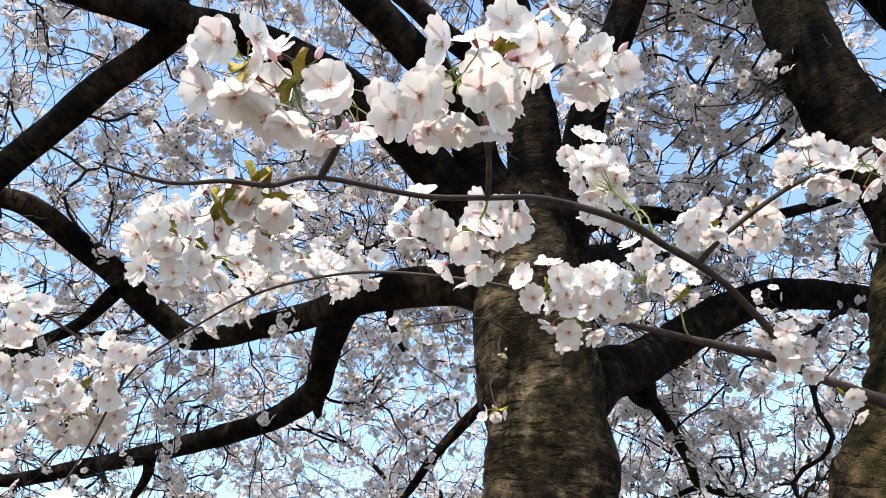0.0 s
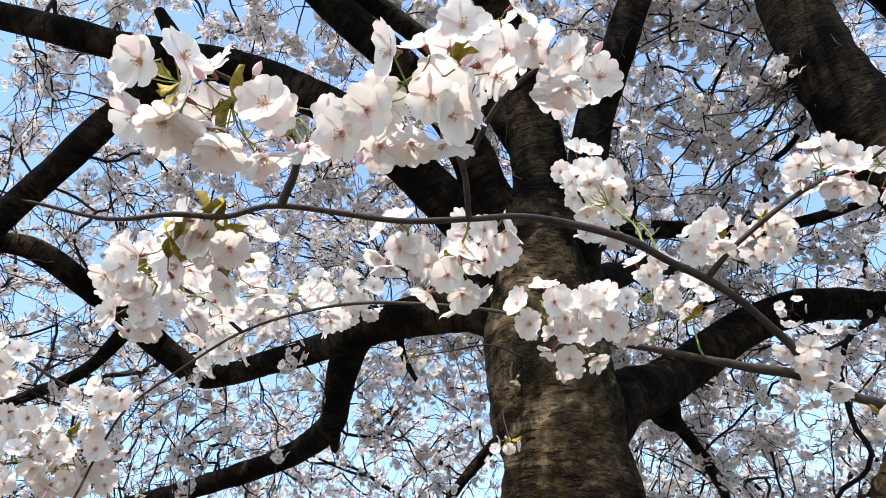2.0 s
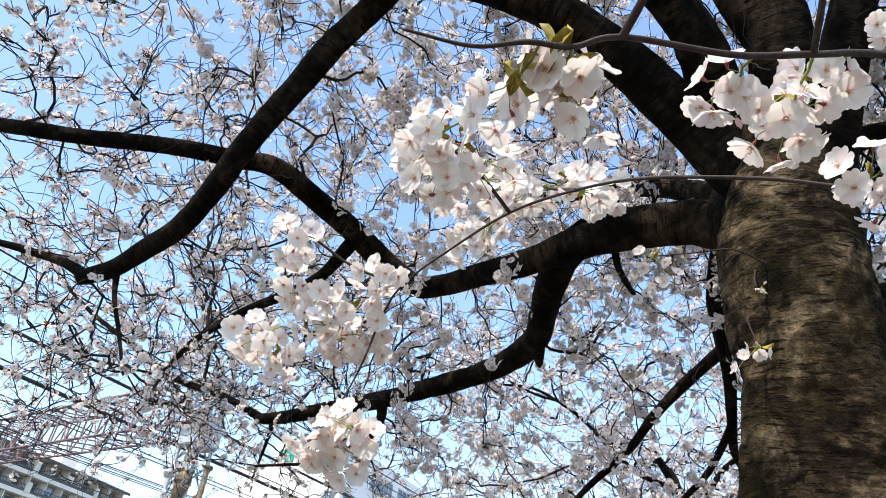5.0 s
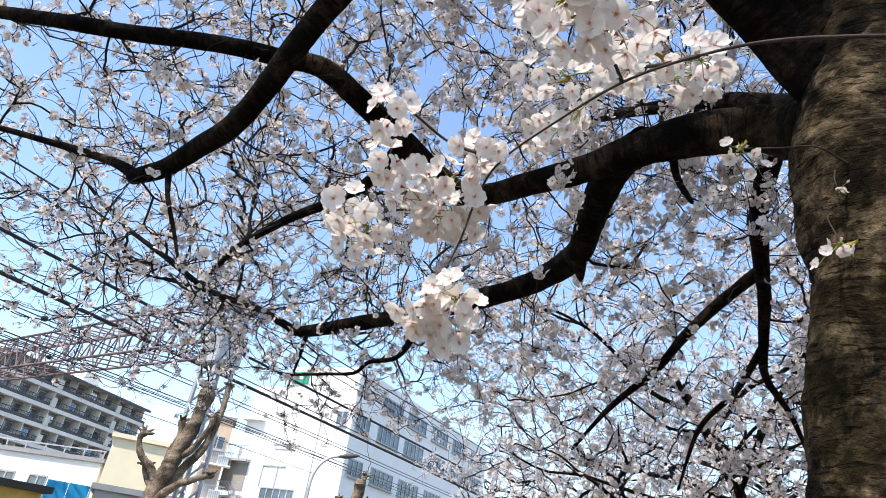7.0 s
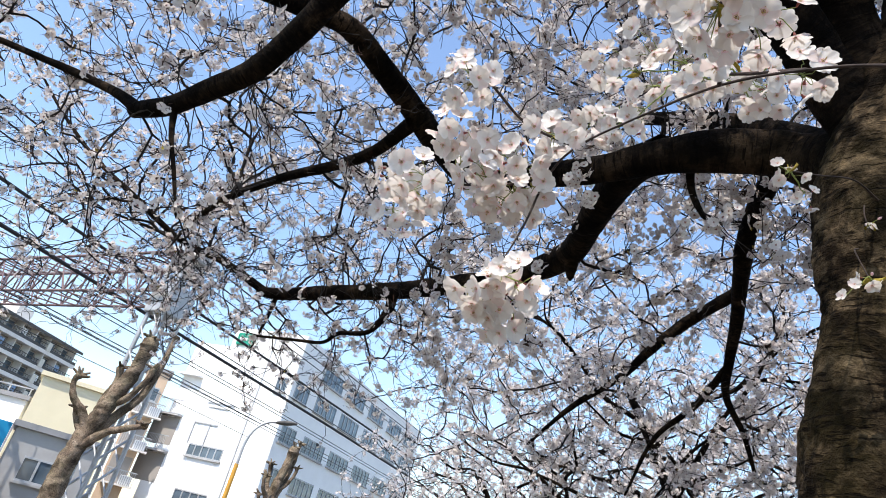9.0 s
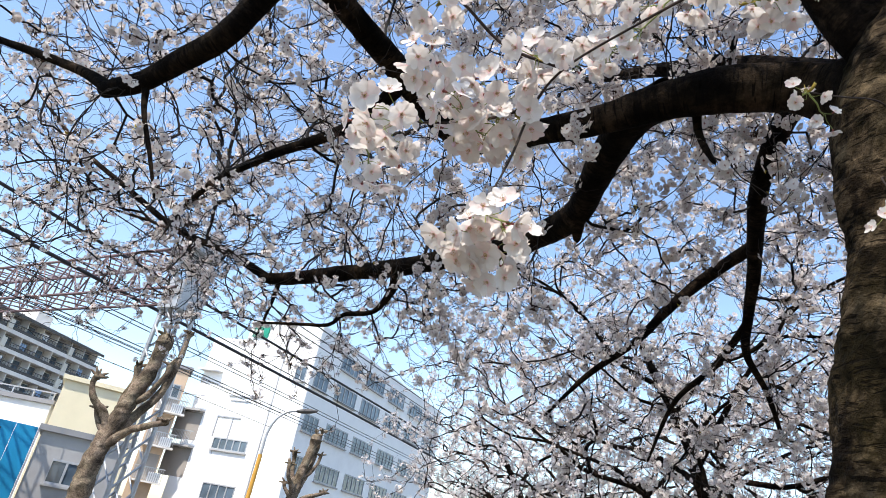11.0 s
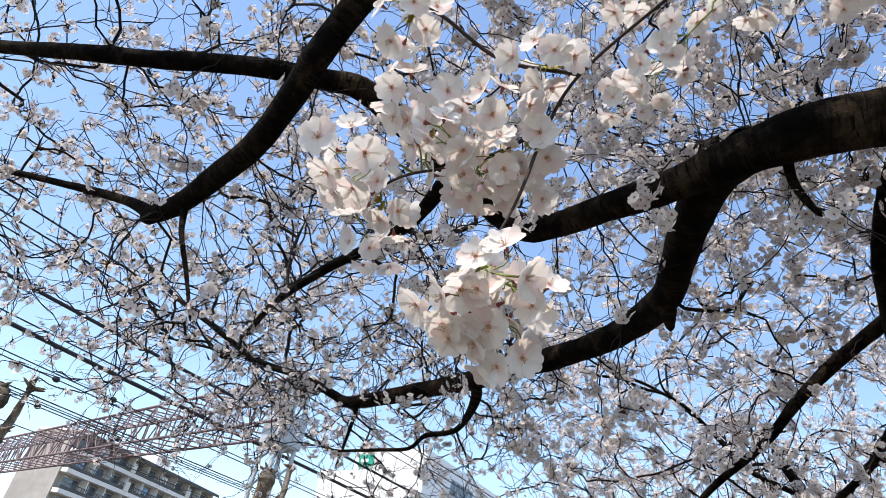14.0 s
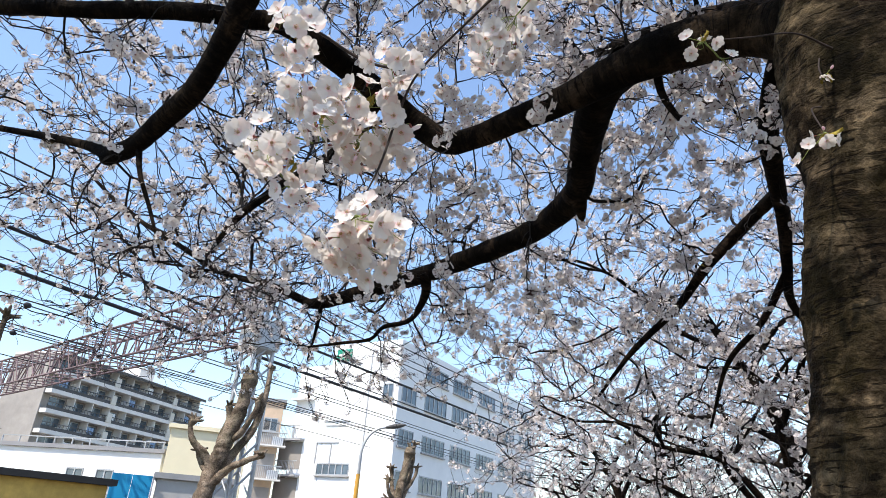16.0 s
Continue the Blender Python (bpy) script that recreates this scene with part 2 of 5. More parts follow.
def tube_arrays(path, sides, rough=0.0, seed=0.0, cap=True):
    """Verts, quads and UVs (metres) of a round stem along rows of (x, y, z, r), with uneven girth."""
    p, r = path[:, :3], path[:, 3]
    t = np.gradient(p, axis=0)
    t /= np.linalg.norm(t, axis=1)[:, None] + 1e-9
    up = np.array([0.31, 0.87, 0.38])
    if abs(t[0] @ up) > 0.9:
        up = np.array([0.9, 0.1, 0.4])
    nrm = np.zeros_like(p)
    v = up - t[0] * (up @ t[0])
    for i in range(len(p)):
        v = v - t[i] * (v @ t[i])
        v /= np.linalg.norm(v) + 1e-9
        nrm[i] = v
    bi = np.cross(t, nrm)
    ang = np.linspace(0, 2 * np.pi, sides, endpoint=False)
    rr = np.repeat(r[:, None], sides, 1)
    if rough:
        for i in range(len(p)):
            for j in range(sides):
                q = p[i] + nrm[i] * math.cos(ang[j]) * r[i] + bi[i] * math.sin(ang[j]) * r[i]
                w = noise.noise(Vector(q * 5 + seed)) * 1.0 + noise.noise(Vector(q * 17 + seed)) * 0.5 + noise.noise(Vector(q * 48 + seed)) * 0.22
                if sides > 50:
                    w += noise.noise(Vector((q[0] * 14, q[1] * 14, q[2] * 46 + seed))) * 0.22 + abs(noise.noise(Vector((q[0] * 24, q[1] * 24, q[2] * 85 + seed)))) * 0.16
                rr[i, j] *= 1 + rough * w
    verts = p[:, None] + nrm[:, None] * (np.cos(ang)[None, :, None] * rr[..., None]) + bi[:, None] * (np.sin(ang)[None, :, None] * rr[..., None])
    n = len(p)
    i, j = np.meshgrid(np.arange(n - 1), np.arange(sides), indexing="ij")
    k = (j + 1) % sides
    quads = np.stack([i * sides + j, i * sides + k, (i + 1) * sides + k, (i + 1) * sides + j], -1).reshape(-1, 4)
    s = np.r_[0, np.cumsum(np.linalg.norm(np.diff(p, axis=0), axis=1))]
    girth = np.median(r) * 2 * np.pi
    uj, uk = j / sides * girth, (j + 1) / sides * girth
    uv = np.stack([np.stack([uj, s[i]], -1), np.stack([uk, s[i]], -1), np.stack([uk, s[i + 1]], -1), np.stack([uj, s[i + 1]], -1)], 2).reshape(-1, 2)
    verts = verts.reshape(-1, 3)
    if cap:
        c = len(verts)
        verts = np.vstack([verts, p[0], p[-1]])
        a = np.arange(sides)
        b = (a + 1) % sides
        quads = np.vstack([quads, np.stack([b, a, np.full(sides, c), np.full(sides, c)], -1)[:, [0, 1, 2, 2]] * 1, np.stack([(n - 1) * sides + a, (n - 1) * sides + b, np.full(sides, c + 1), np.full(sides, c + 1)], -1)])
        uv = np.vstack([uv, np.zeros((sides * 8, 2))])
    return verts, quads, uv


def limb(name, points, parent, mat=None, sides=18, step=0.03, rough=0.10, label=""):
    path = smooth_path(points, step)
    v, q, uv = tube_arrays(path, sides, rough, random.random() * 9, cap=False)
    c = len(v)
    # close the far end
    n = len(path)
    a = (n - 1) * sides + np.arange(sides)
    v = np.vstack([v, path[-1, :3] + (path[-1, :3] - path[-2, :3]) * 0.6])
    ends = np.stack([a, np.roll(a, -1), np.full(sides, c), np.full(sides, c)], -1)
    tri = np.vstack([q[:, [0, 1, 2]], q[:, [0, 2, 3]], ends[:, :3]])
    uvq = uv.reshape(-1, 4, 2)
    uvt = np.vstack([uvq[:, [0, 1, 2]], uvq[:, [0, 2, 3]], np.zeros((sides, 3, 2))])
    me = mesh_of(name, v, tri, mat or BARK_SHADED, uvs=uvt, smooth=True)
    return put(name, me, parent, label=label), path


def stems(name, paths, mat, parent, sides=4, label="", kind=""):
    """Many thin stems in one mesh."""
    vs, fs, base = [], [], 0
    for p in paths:
        v, q, _ = tube_arrays(np.asarray(p, float), sides, cap=False)
        vs.append(v)
        fs.append(q + base)
        base += len(v)
    me = mesh_of(name, np.vstack(vs), np.vstack(fs), mat, smooth=True)
    return put(name, me, parent, label=label, kind=kind)


# ---- flowers ----
def flower_template(detail):
    """Low flower of unit width facing +z: broad petals of 1, 3 or 4 triangles (detail 0, 1, 2) and a small eye."""
    v, f, mi = [], [], []
    for k in range(5):
        a = 2 * math.pi * k / 5 + 0.06 * (k % 2)
        ca, sa = math.cos(a), math.sin(a)

        def q(r, w, z):
            return (ca * r - sa * w, sa * r + ca * w, z)

        b = len(v)
        if detail == 2:
            v += [q(0.04, 0, 0.0), q(0.28, -0.25, 0.08), q(0.28, 0.25, 0.08), q(0.49, -0.14, 0.11), q(0.49, 0.14, 0.11), q(0.44, 0, 0.06)]
            f += [(b, b + 1, b + 5), (b, b + 5, b + 2), (b + 1, b + 3, b + 5), (b + 5, b + 4, b + 2)]
            mi += [0] * 4
        elif detail == 0:
            v += [q(0.0, 0, 0.0), q(0.47, -0.27, 0.10), q(0.47, 0.27, 0.10)]
            f += [(b, b + 1, b + 2)]
            mi += [0]
        else:
            v += [q(0.02, 0, 0.0), q(0.30, -0.25, 0.07), q(0.30, 0.25, 0.07), q(0.48, -0.13, 0.11), q(0.48, 0.13, 0.11)]
            f += [(b, b + 1, b + 2), (b + 1, b + 3, b + 4), (b + 1, b + 4, b + 2)]
            mi += [0] * 3
    for z in (0.03, -0.05) if detail == 2 else (0.045,):
        b = len(v)
        for k in range(3):
            a = 2 * math.pi * k / 3
            v.append((math.cos(a) * 0.15, math.sin(a) * 0.15, z))
        f.append((b, b + 1, b + 2))
        mi.append(1)
    return np.array(v), np.array(f), np.array(mi)


def frames_from(z, rng):
    """Rotation matrices whose third column is z, with a random turn."""
    z = z / (np.linalg.norm(z, axis=1)[:, None] + 1e-9)
    h = rng.normal(size=z.shape)
    x = h - z * (h * z).sum(1)[:, None]
    x /= np.linalg.norm(x, axis=1)[:, None] + 1e-9
    y = np.cross(z, x)
    return np.stack([x, y, z], -1)


def blossom_mesh(name, centres, facing, size, parent, rng, detail, label):
    tv, tf, tm = flower_template(detail)
    n = len(centres)
    rot = frames_from(facing, rng)
    cup = rng.uniform(0.2, 1.7, (n, 1, 1))
    local = np.repeat(tv[None], n, 0)
    local[:, :, 2:3] *= cup
    local[:, :, :2] *= 1 - 0.10 * (cup - 0.3)
    local += rng.normal(0, 0.022, local.shape)
    verts = np.einsum("nij,nkj->nki", rot, local) * size[:, None, None] + centres[:, None]
    faces = tf[None] + (np.arange(n) * len(tv))[:, None, None]
    me = mesh_of(name, verts.reshape(-1, 3), faces.reshape(-1, 3), [PETAL_FAR, EYE_PINK], np.tile(tm, n))
    return put(name, me, parent, label=label, kind="stuff")


def spray(spurs, rng, many=(8, 15), spread=0.048, thin=None):
    """Round clumps of flowers at each spur: centres, facings and widths. thin: spurs that bear few."""
    n = rng.integers(many[0], many[1], len(spurs))
    if thin is not None:
        n[thin] = rng.integers(2, 6, int(thin.sum()))
    c = np.repeat(spurs, n, 0)
    wide = np.repeat(spread * rng.uniform(0.8, 1.2, len(spurs)), n)
    if thin is not None:
        wide[np.repeat(thin, n)] = 0.032
    d = rng.normal(size=c.shape)
    d[:, 2] -= 0.4
    d /= np.linalg.norm(d, axis=1)[:, None]
    centre = c + d * (wide[:, None] * rng.uniform(0.55, 1.1, (len(c), 1)))
    face = d + rng.normal(0, 0.3, d.shape)
    face[:, 2] -= 0.15
    return centre, face, rng.uniform(0.036, 0.046, len(c))


def stalks(spurs, parent, rng, n=5):
    """Brown bud scales and flower stalks at the spurs, in one mesh."""
    o = np.repeat(spurs, n, 0) + rng.normal(0, 0.008, (len(spurs) * n, 3))
    d = rng.normal(size=o.shape)
    d /= np.linalg.norm(d, axis=1)[:, None]
    a = np.cross(d, rng.normal(size=o.shape))
    a /= np.linalg.norm(a, axis=1)[:, None]
    b = np.cross(d, a)
    w = rng.uniform(0.0022, 0.0045, (len(o), 1))
    v = np.stack([o + a * w, o - a * w * 0.5 + b * w * 0.87, o - a * w * 0.5 - b * w * 0.87, o + d * rng.uniform(0.02, 0.06, (len(o), 1))], 1).reshape(-1, 3)
    f = (np.array([(0, 1, 3), (1, 2, 3), (2, 0, 3)])[None] + (np.arange(len(o)) * 4)[:, None, None]).reshape(-1, 3)
    put("flower_stalk", mesh_of("flower_stalk", v, f, STALK_DARK), parent, label="brown flower stalks and bud scales", kind="stuff")


# ---- crowns ----
def bend(a, b, r0, r1, rng, sag=0.07, step=0.085):
    """An uneven arching stem from a to b."""
    d = b - a
    L = np.linalg.norm(d)
    n = max(3, int(L / step))
    u = np.linspace(0, 1, n + 1)[:, None]
    off = rng.normal(0, sag * L, 3)
    off[2] += 0.05 * L
    p = a + d * u + off * (4 * u * (1 - u)) * 0.5
    wig = rng.normal(0, min(0.017, 0.009 + 0.006 * L), p.shape)
    wig[0] = wig[-1] = 0
    p += wig
    p[1:-1] = (p[:-2] + 2 * p[1:-1] + p[2:]) / 4
    return np.hstack([p, r0 + (r1 - r0) * u ** 0.7])


def shoot(a, way, b, rng, step=0.065, kink=0.0075):
    """Points of a stem that leaves a along way and turns towards b, with a kink at each node."""
    L = np.linalg.norm(b - a)
    n = max(3, int(L / step))
    u = np.linspace(0, 1, n + 1)[:, None]
    mid = a + way * (0.48 * L) + rng.normal(0, 0.05 * L, 3)
    p = a * (1 - u) ** 2 + mid * (2 * u * (1 - u)) + b * u ** 2
    wig = rng.normal(0, kink, p.shape)
    wig[0] = 0
    return p + wig


def crown(paths, aims, rng, r_tip=0.0021, spur_gap=0.155, bare=0.3, most=0.017):
    """Stems that reach from the limbs to the aims, nearest first, each new one growing out of the nearest wood along its run;
    each stem is as thick as the growth that it bears asks for. Returns stems and spurs."""
    limbs = np.vstack([p[::3] for p in paths])
    run = np.vstack([np.gradient(p[:, :3], axis=0)[::3] for p in paths])
    run /= np.linalg.norm(run, axis=1)[:, None] + 1e-9
    nodes, ways, owners = [limbs[:, :3]], [run], [np.full((len(limbs), 2), -1)]
    P, W, O = nodes[0], ways[0], owners[0]
    order = np.argsort([np.min(((P - a) ** 2).sum(1)) for a in aims])
    lines, roots, spurs, twigs = [], [], [], []
    for count, k in enumerate(order):
        a = aims[k]
        if count % 10 == 0:
            P, W, O = np.vstack(nodes), np.vstack(ways), np.vstack(owners)
        d2 = ((P - a) ** 2).sum(1)
        if rng.random() < 0.12:
            d2[len(limbs):] += 9.0
            if d2[:len(limbs)].min() > 1.6:
                d2 = ((P - a) ** 2).sum(1)
        i = int(np.argmin(d2))
        L = math.sqrt(d2[i])
        if L < 0.06 or L > 1.9:
            continue
        out = (a - P[i]) / L
        way = out * 0.8 + W[i] * (0.5 if O[i, 0] >= 0 else 0.3)
        s = shoot(P[i], way / np.linalg.norm(way), a, rng)
        t = np.gradient(s, axis=0)
        t /= np.linalg.norm(t, axis=1)[:, None] + 1e-9
        lines.append(s)
        roots.append(tuple(O[i]))
        nodes.append(s[1:])
        ways.append(t[1:])
        owners.append(np.stack([np.full(len(s) - 1, len(lines) - 1), np.arange(1, len(s))], -1))
        m = max(2, int(L * (1 - bare) / spur_gap))
        for u in np.linspace(bare if L > 0.35 else 0.15, 1, m):
            j = min(len(s) - 1, int(u * (len(s) - 1)))
            if rng.random() < 0.45:
                e = s[j] + rng.normal(0, 0.05, 3) + t[j] * 0.03
                h = (s[j] + e) / 2 + rng.normal(0, 0.007, 3)
                twigs.append(np.array([[*s[j], 0.0026], [*h, 0.0023], [*e, 0.002]]))
                spurs.append(e)
            else:
                spurs.append(s[j] + rng.normal(0, 0.012, 3))
        for _ in range(int(rng.integers(0, 4)) if len(s) > 3 else 0):
            j = int(rng.integers(1, len(s)))
            d = rng.normal(0, 0.45, 3) + t[j]
            e = s[j] + d / np.linalg.norm(d) * rng.uniform(0.10, 0.38)
            q = shoot(s[j], t[j], e, rng, 0.045, 0.008)
            twigs.append(np.hstack([q, np.linspace(0.0026, 0.0016, len(q))[:, None]]))
    # girth from the growth borne
    load = [np.zeros(len(s)) for s in lines]
    for k in range(len(lines) - 1, -1, -1):
        load[k][-1] += r_tip ** 2.25
        load[k] = np.cumsum((load[k] + 0.10 * r_tip ** 2.25)[::-1])[::-1]
        if roots[k][0] >= 0:
            load[roots[k][0]][roots[k][1]] += load[k][0]
    stem = [np.hstack([s, np.minimum(w ** (1 / 2.25), most)[:, None]]) for s, w in zip(lines, load)] + twigs
    spurs = np.array(spurs)
    thick = limbs[limbs[:, 3] > 0.022]
    ok = np.ones(len(spurs), bool)
    for i in range(0, len(spurs), 400):
        d = np.linalg.norm(spurs[i:i + 400, None] - thick[None, :, :3], axis=2) - thick[None, :, 3]
        ok[i:i + 400] = (d - np.where(thick[:, 3] > 0.035, 0.12, 0.075)).min(1) > 0
    return stem, spurs[ok]


def round_limbs(paths, n, spread, rng):
    """Aims scattered round the limbs."""
    all_p = np.vstack([p[len(p) // 5::4, :3] for p in paths])
    c = all_p[rng.integers(0, len(all_p), n)]
    off = rng.normal(0, 1, (n, 3)) * np.array(spread)
    off[:, 1] = np.abs(off[:, 1]) - 0.15 * spread[1]
    return c + off


def in_box(n, lo, hi, rng):
    return rng.uniform(lo, hi, (n, 3))


def clear_of_walk(p, near=2.5):
    """Drops aims close to where one walks, and those low over the path."""
    d = np.linalg.norm(p - np.array([-0.2, 0.0, 1.6]), axis=1)
    return p[(d > near) & (p[:, 2] > 2.15)]


def settle_under(tree):
    inv = tree.matrix_basis.inverted()
    for ob in tree.children:
        ob.matrix_basis = inv @ ob.matrix_basis


# ---- the cherry tree that the walk looks up into ----
rng = np.random.default_rng(5)
cherry = thing("cherry_tree", "old flowering cherry with dark ringed bark and white blossom", "tree", pose(0.36, 1.95, 0), group="cherry trees")
wood = []


def add(name, points, parent=None, keep=True, **k):
    ob, path = limb(name, points, parent or cherry, **k)
    if keep:
        wood.append(path)
    return ob


trunk_rows = [(0.36, 2.02, -0.05, 0.33), (0.36, 2.02, 0.25, 0.27), (0.34, 2.02, 0.9, 0.27), (0.34, 2.0, 1.55, 0.262), (0.345, 1.98, 1.85, 0.242), (0.35, 1.97, 2.10, 0.226), (0.37, 1.93, 2.34, 0.218),
              (0.36, 1.90, 2.58, 0.222), (0.355, 1.885, 2.76, 0.225), (0.365, 1.85, 2.92, 0.205), (0.39, 1.79, 3.12, 0.162), (0.41, 1.72, 3.30, 0.125)]
add("trunk", trunk_rows, keep=False, mat=BARK, sides=100, step=0.016, rough=0.095, label="thick trunk with rings of lenticels and moss")
add("limb", [(0.38, 1.80, 3.08, 0.160), (0.40, 1.74, 3.26, 0.130), (0.42, 1.69, 3.39, 0.118), (0.41, 1.60, 3.63, 0.110), (0.37, 1.48, 3.86, 0.103), (0.32, 1.36, 4.10, 0.096), (0.22, 1.15, 4.50, 0.085), (0.1, 1.0, 5.2, 0.06), (0.0, 1.1, 6.0, 0.03)], mat=BARK_LEADER_SHADED, sides=52, step=0.016, rough=0.12)
add("limb", [(0.43, 1.88, 2.95, 0.140), (0.53, 1.78, 3.16, 0.096), (0.58, 1.67, 3.37, 0.083), (0.64, 1.56, 3.58, 0.077), (0.72, 1.45, 3.76, 0.073), (0.80, 1.36, 3.91, 0.071), (0.90, 1.23, 4.12, 0.066), (1.05, 1.04, 4.5, 0.055), (1.2, 1.0, 5.2, 0.04), (1.3, 1.1, 5.9, 0.02)])
add("limb", [(0.33, 1.98, 2.98, 0.150), (0.17, 2.10, 3.08, 0.102), (0.06, 2.13, 3.12, 0.093), (-0.15, 2.16, 3.13, 0.085), (-0.36, 2.25, 3.14, 0.078), (-0.58, 2.34, 3.12, 0.065), (-0.80, 2.41, 3.11, 0.057),
             (-1.05, 2.50, 3.10, 0.055), (-1.22, 2.55, 3.14, 0.060), (-1.37, 2.48, 3.24, 0.062), (-1.52, 2.32, 3.35, 0.062), (-1.62, 2.11, 3.38, 0.057), (-1.75, 1.89, 3.42, 0.050), (-1.90, 1.77, 3.39, 0.044), (-2.04, 1.68, 3.38, 0.041), (-2.25, 1.60, 3.38, 0.039), (-2.5, 1.51, 3.365, 0.037), (-2.8, 1.41, 3.375, 0.034), (-3.29, 1.31, 3.44, 0.028), (-4.1, 1.2, 3.66, 0.014)])
add("limb", [(-0.33, 2.28, 3.20, 0.080), (-0.45, 2.45, 3.22, 0.084), (-0.55, 2.70, 3.21, 0.080), (-0.62, 2.95, 3.18, 0.075), (-0.71, 3.24, 3.16, 0.075), (-0.93, 3.55, 3.17, 0.074), (-1.22, 3.80, 3.18, 0.071), (-1.62, 4.02, 3.18, 0.068), (-2.0, 4.22, 3.18, 0.064), (-2.45, 4.38, 3.17, 0.060), (-2.80, 4.46, 3.14, 0.056), (-3.05, 4.5, 3.12, 0.050), (-3.2, 4.5, 3.12, 0.040)])
add("branch_stub", [(-0.70, 3.2, 3.16, 0.05), (-0.69, 3.26, 3.09, 0.04), (-0.685, 3.29, 3.03, 0.02)], keep=False)
add("limb", [(-0.93, 1.2, 3.74, 0.060), (-1.09, 1.30, 3.68, 0.053), (-1.25, 1.35, 3.55, 0.052), (-1.41, 1.41, 3.38, 0.050), (-1.53, 1.45, 3.26, 0.049), (-1.65, 1.50, 3.13, 0.048), (-1.76, 1.57, 3.05, 0.046), (-1.94, 1.66, 2.93, 0.044), (-2.14, 1.73, 2.88, 0.043), (-2.35, 1.80, 2.83, 0.041), (-2.55, 1.84, 2.82, 0.036)])
add("branch", [(-2.52, 1.83, 2.82, 0.030), (-2.66, 1.82, 2.89, 0.022), (-2.85, 1.78, 2.94, 0.019), (-3.02, 1.75, 2.98, 0.017), (-3.43, 1.67, 3.06, 0.013), (-4.0, 1.58, 3.12, 0.007)], sides=10)
add("limb", [(0.30, 1.86, 3.08, 0.120), (0.14, 1.81, 3.28, 0.104), (0.02, 1.71, 3.38, 0.096), (-0.11, 1.60, 3.48, 0.088), (-0.24, 1.50, 3.56, 0.082), (-0.45, 1.37, 3.64, 0.075), (-0.69, 1.27, 3.70, 0.070), (-0.95, 1.19, 3.72, 0.064), (-1.15, 1.13, 3.73, 0.058),
             (-1.34, 1.08, 3.77, 0.055), (-1.57, 1.02, 3.81, 0.053), (-1.81, 0.96, 3.85, 0.051), (-2.05, 0.89, 3.89, 0.049), (-2.29, 0.82, 3.94, 0.046), (-2.8, 0.67, 4.02, 0.038), (-3.4, 0.6, 4.2, 0.02)])
add("limb", [(-0.8, 0.87, 4.28, 0.05), (-1.3, 0.4, 4.9, 0.04), (-2.0, 0.1, 5.4, 0.03), (-3.0, -0.1, 5.8, 0.02)])
add("branch_stub", [(-0.93, 1.19, 3.74, 0.04), (-0.98, 1.14, 3.83, 0.03), (-1.02, 1.1, 3.9, 0.02)], keep=False, sides=10)
add("limb", [(0.34, 1.82, 3.2, 0.120), (0.21, 1.75, 3.40, 0.100), (0.15, 1.62, 3.52, 0.090), (0.10, 1.54, 3.60, 0.084), (0.0, 1.43, 3.70, 0.077), (-0.10, 1.35, 3.77, 0.073), (-0.21, 1.27, 3.85, 0.071), (-0.37, 1.16, 3.96, 0.069), (-0.50, 1.07, 4.07, 0.065), (-0.8, 0.87, 4.28, 0.056), (-1.3, 0.6, 4.8, 0.035)])
add("limb", [(0.40, 1.66, 3.5, 0.070), (0.29, 1.58, 3.69, 0.055), (0.20, 1.49, 3.83, 0.049), (0.06, 1.41, 3.92, 0.047), (-0.08, 1.32, 4.01, 0.045), (-0.21, 1.25, 4.09, 0.043), (-0.37, 1.16, 4.18, 0.041), (-0.7, 1.0, 4.38, 0.035), (-1.2, 0.9, 4.9, 0.02)])
add("limb", [(0.43, 1.88, 3.08, 0.075), (0.61, 1.94, 3.27, 0.051), (0.76, 1.97, 3.36, 0.043), (0.94, 2.02, 3.41, 0.039), (1.13, 2.09, 3.45, 0.037), (1.38, 2.15, 3.47, 0.033), (1.68, 2.18, 3.53, 0.028), (2.1, 2.17, 3.64, 0.018)])
add("limb", [(0.45, 2.02, 2.50, 0.150), (0.58, 2.09, 2.61, 0.120), (0.68, 2.13, 2.68, 0.108), (0.80, 2.21, 2.75, 0.102), (1.02, 2.31, 2.89, 0.095), (1.23, 2.36, 3.04, 0.089), (1.41, 2.38, 3.13, 0.086), (1.63, 2.41, 3.21, 0.082), (1.88, 2.47, 3.25, 0.075), (2.26, 2.53, 3.23, 0.068), (2.75, 2.60, 3.18, 0.060), (3.5, 2.8, 3.3, 0.03)])
add("branch", [(0.82, 2.24, 2.76, 0.09), (0.86, 2.33, 2.70, 0.066), (0.90, 2.40, 2.69, 0.045), (0.94, 2.46, 2.70, 0.031), (1.07, 2.66, 2.65, 0.026), (1.18, 2.83, 2.56, 0.023), (1.27, 2.99, 2.49, 0.020), (1.47, 3.09, 2.47, 0.017), (1.72, 3.21, 2.42, 0.014), (2.04, 3.33, 2.33, 0.010)], sides=12)
add("branch", [(1.27, 2.99, 2.49, 0.015), (1.18, 3.05, 2.47, 0.012), (1.05, 3.08, 2.40, 0.010), (0.92, 3.1, 2.3, 0.007)], sides=8)
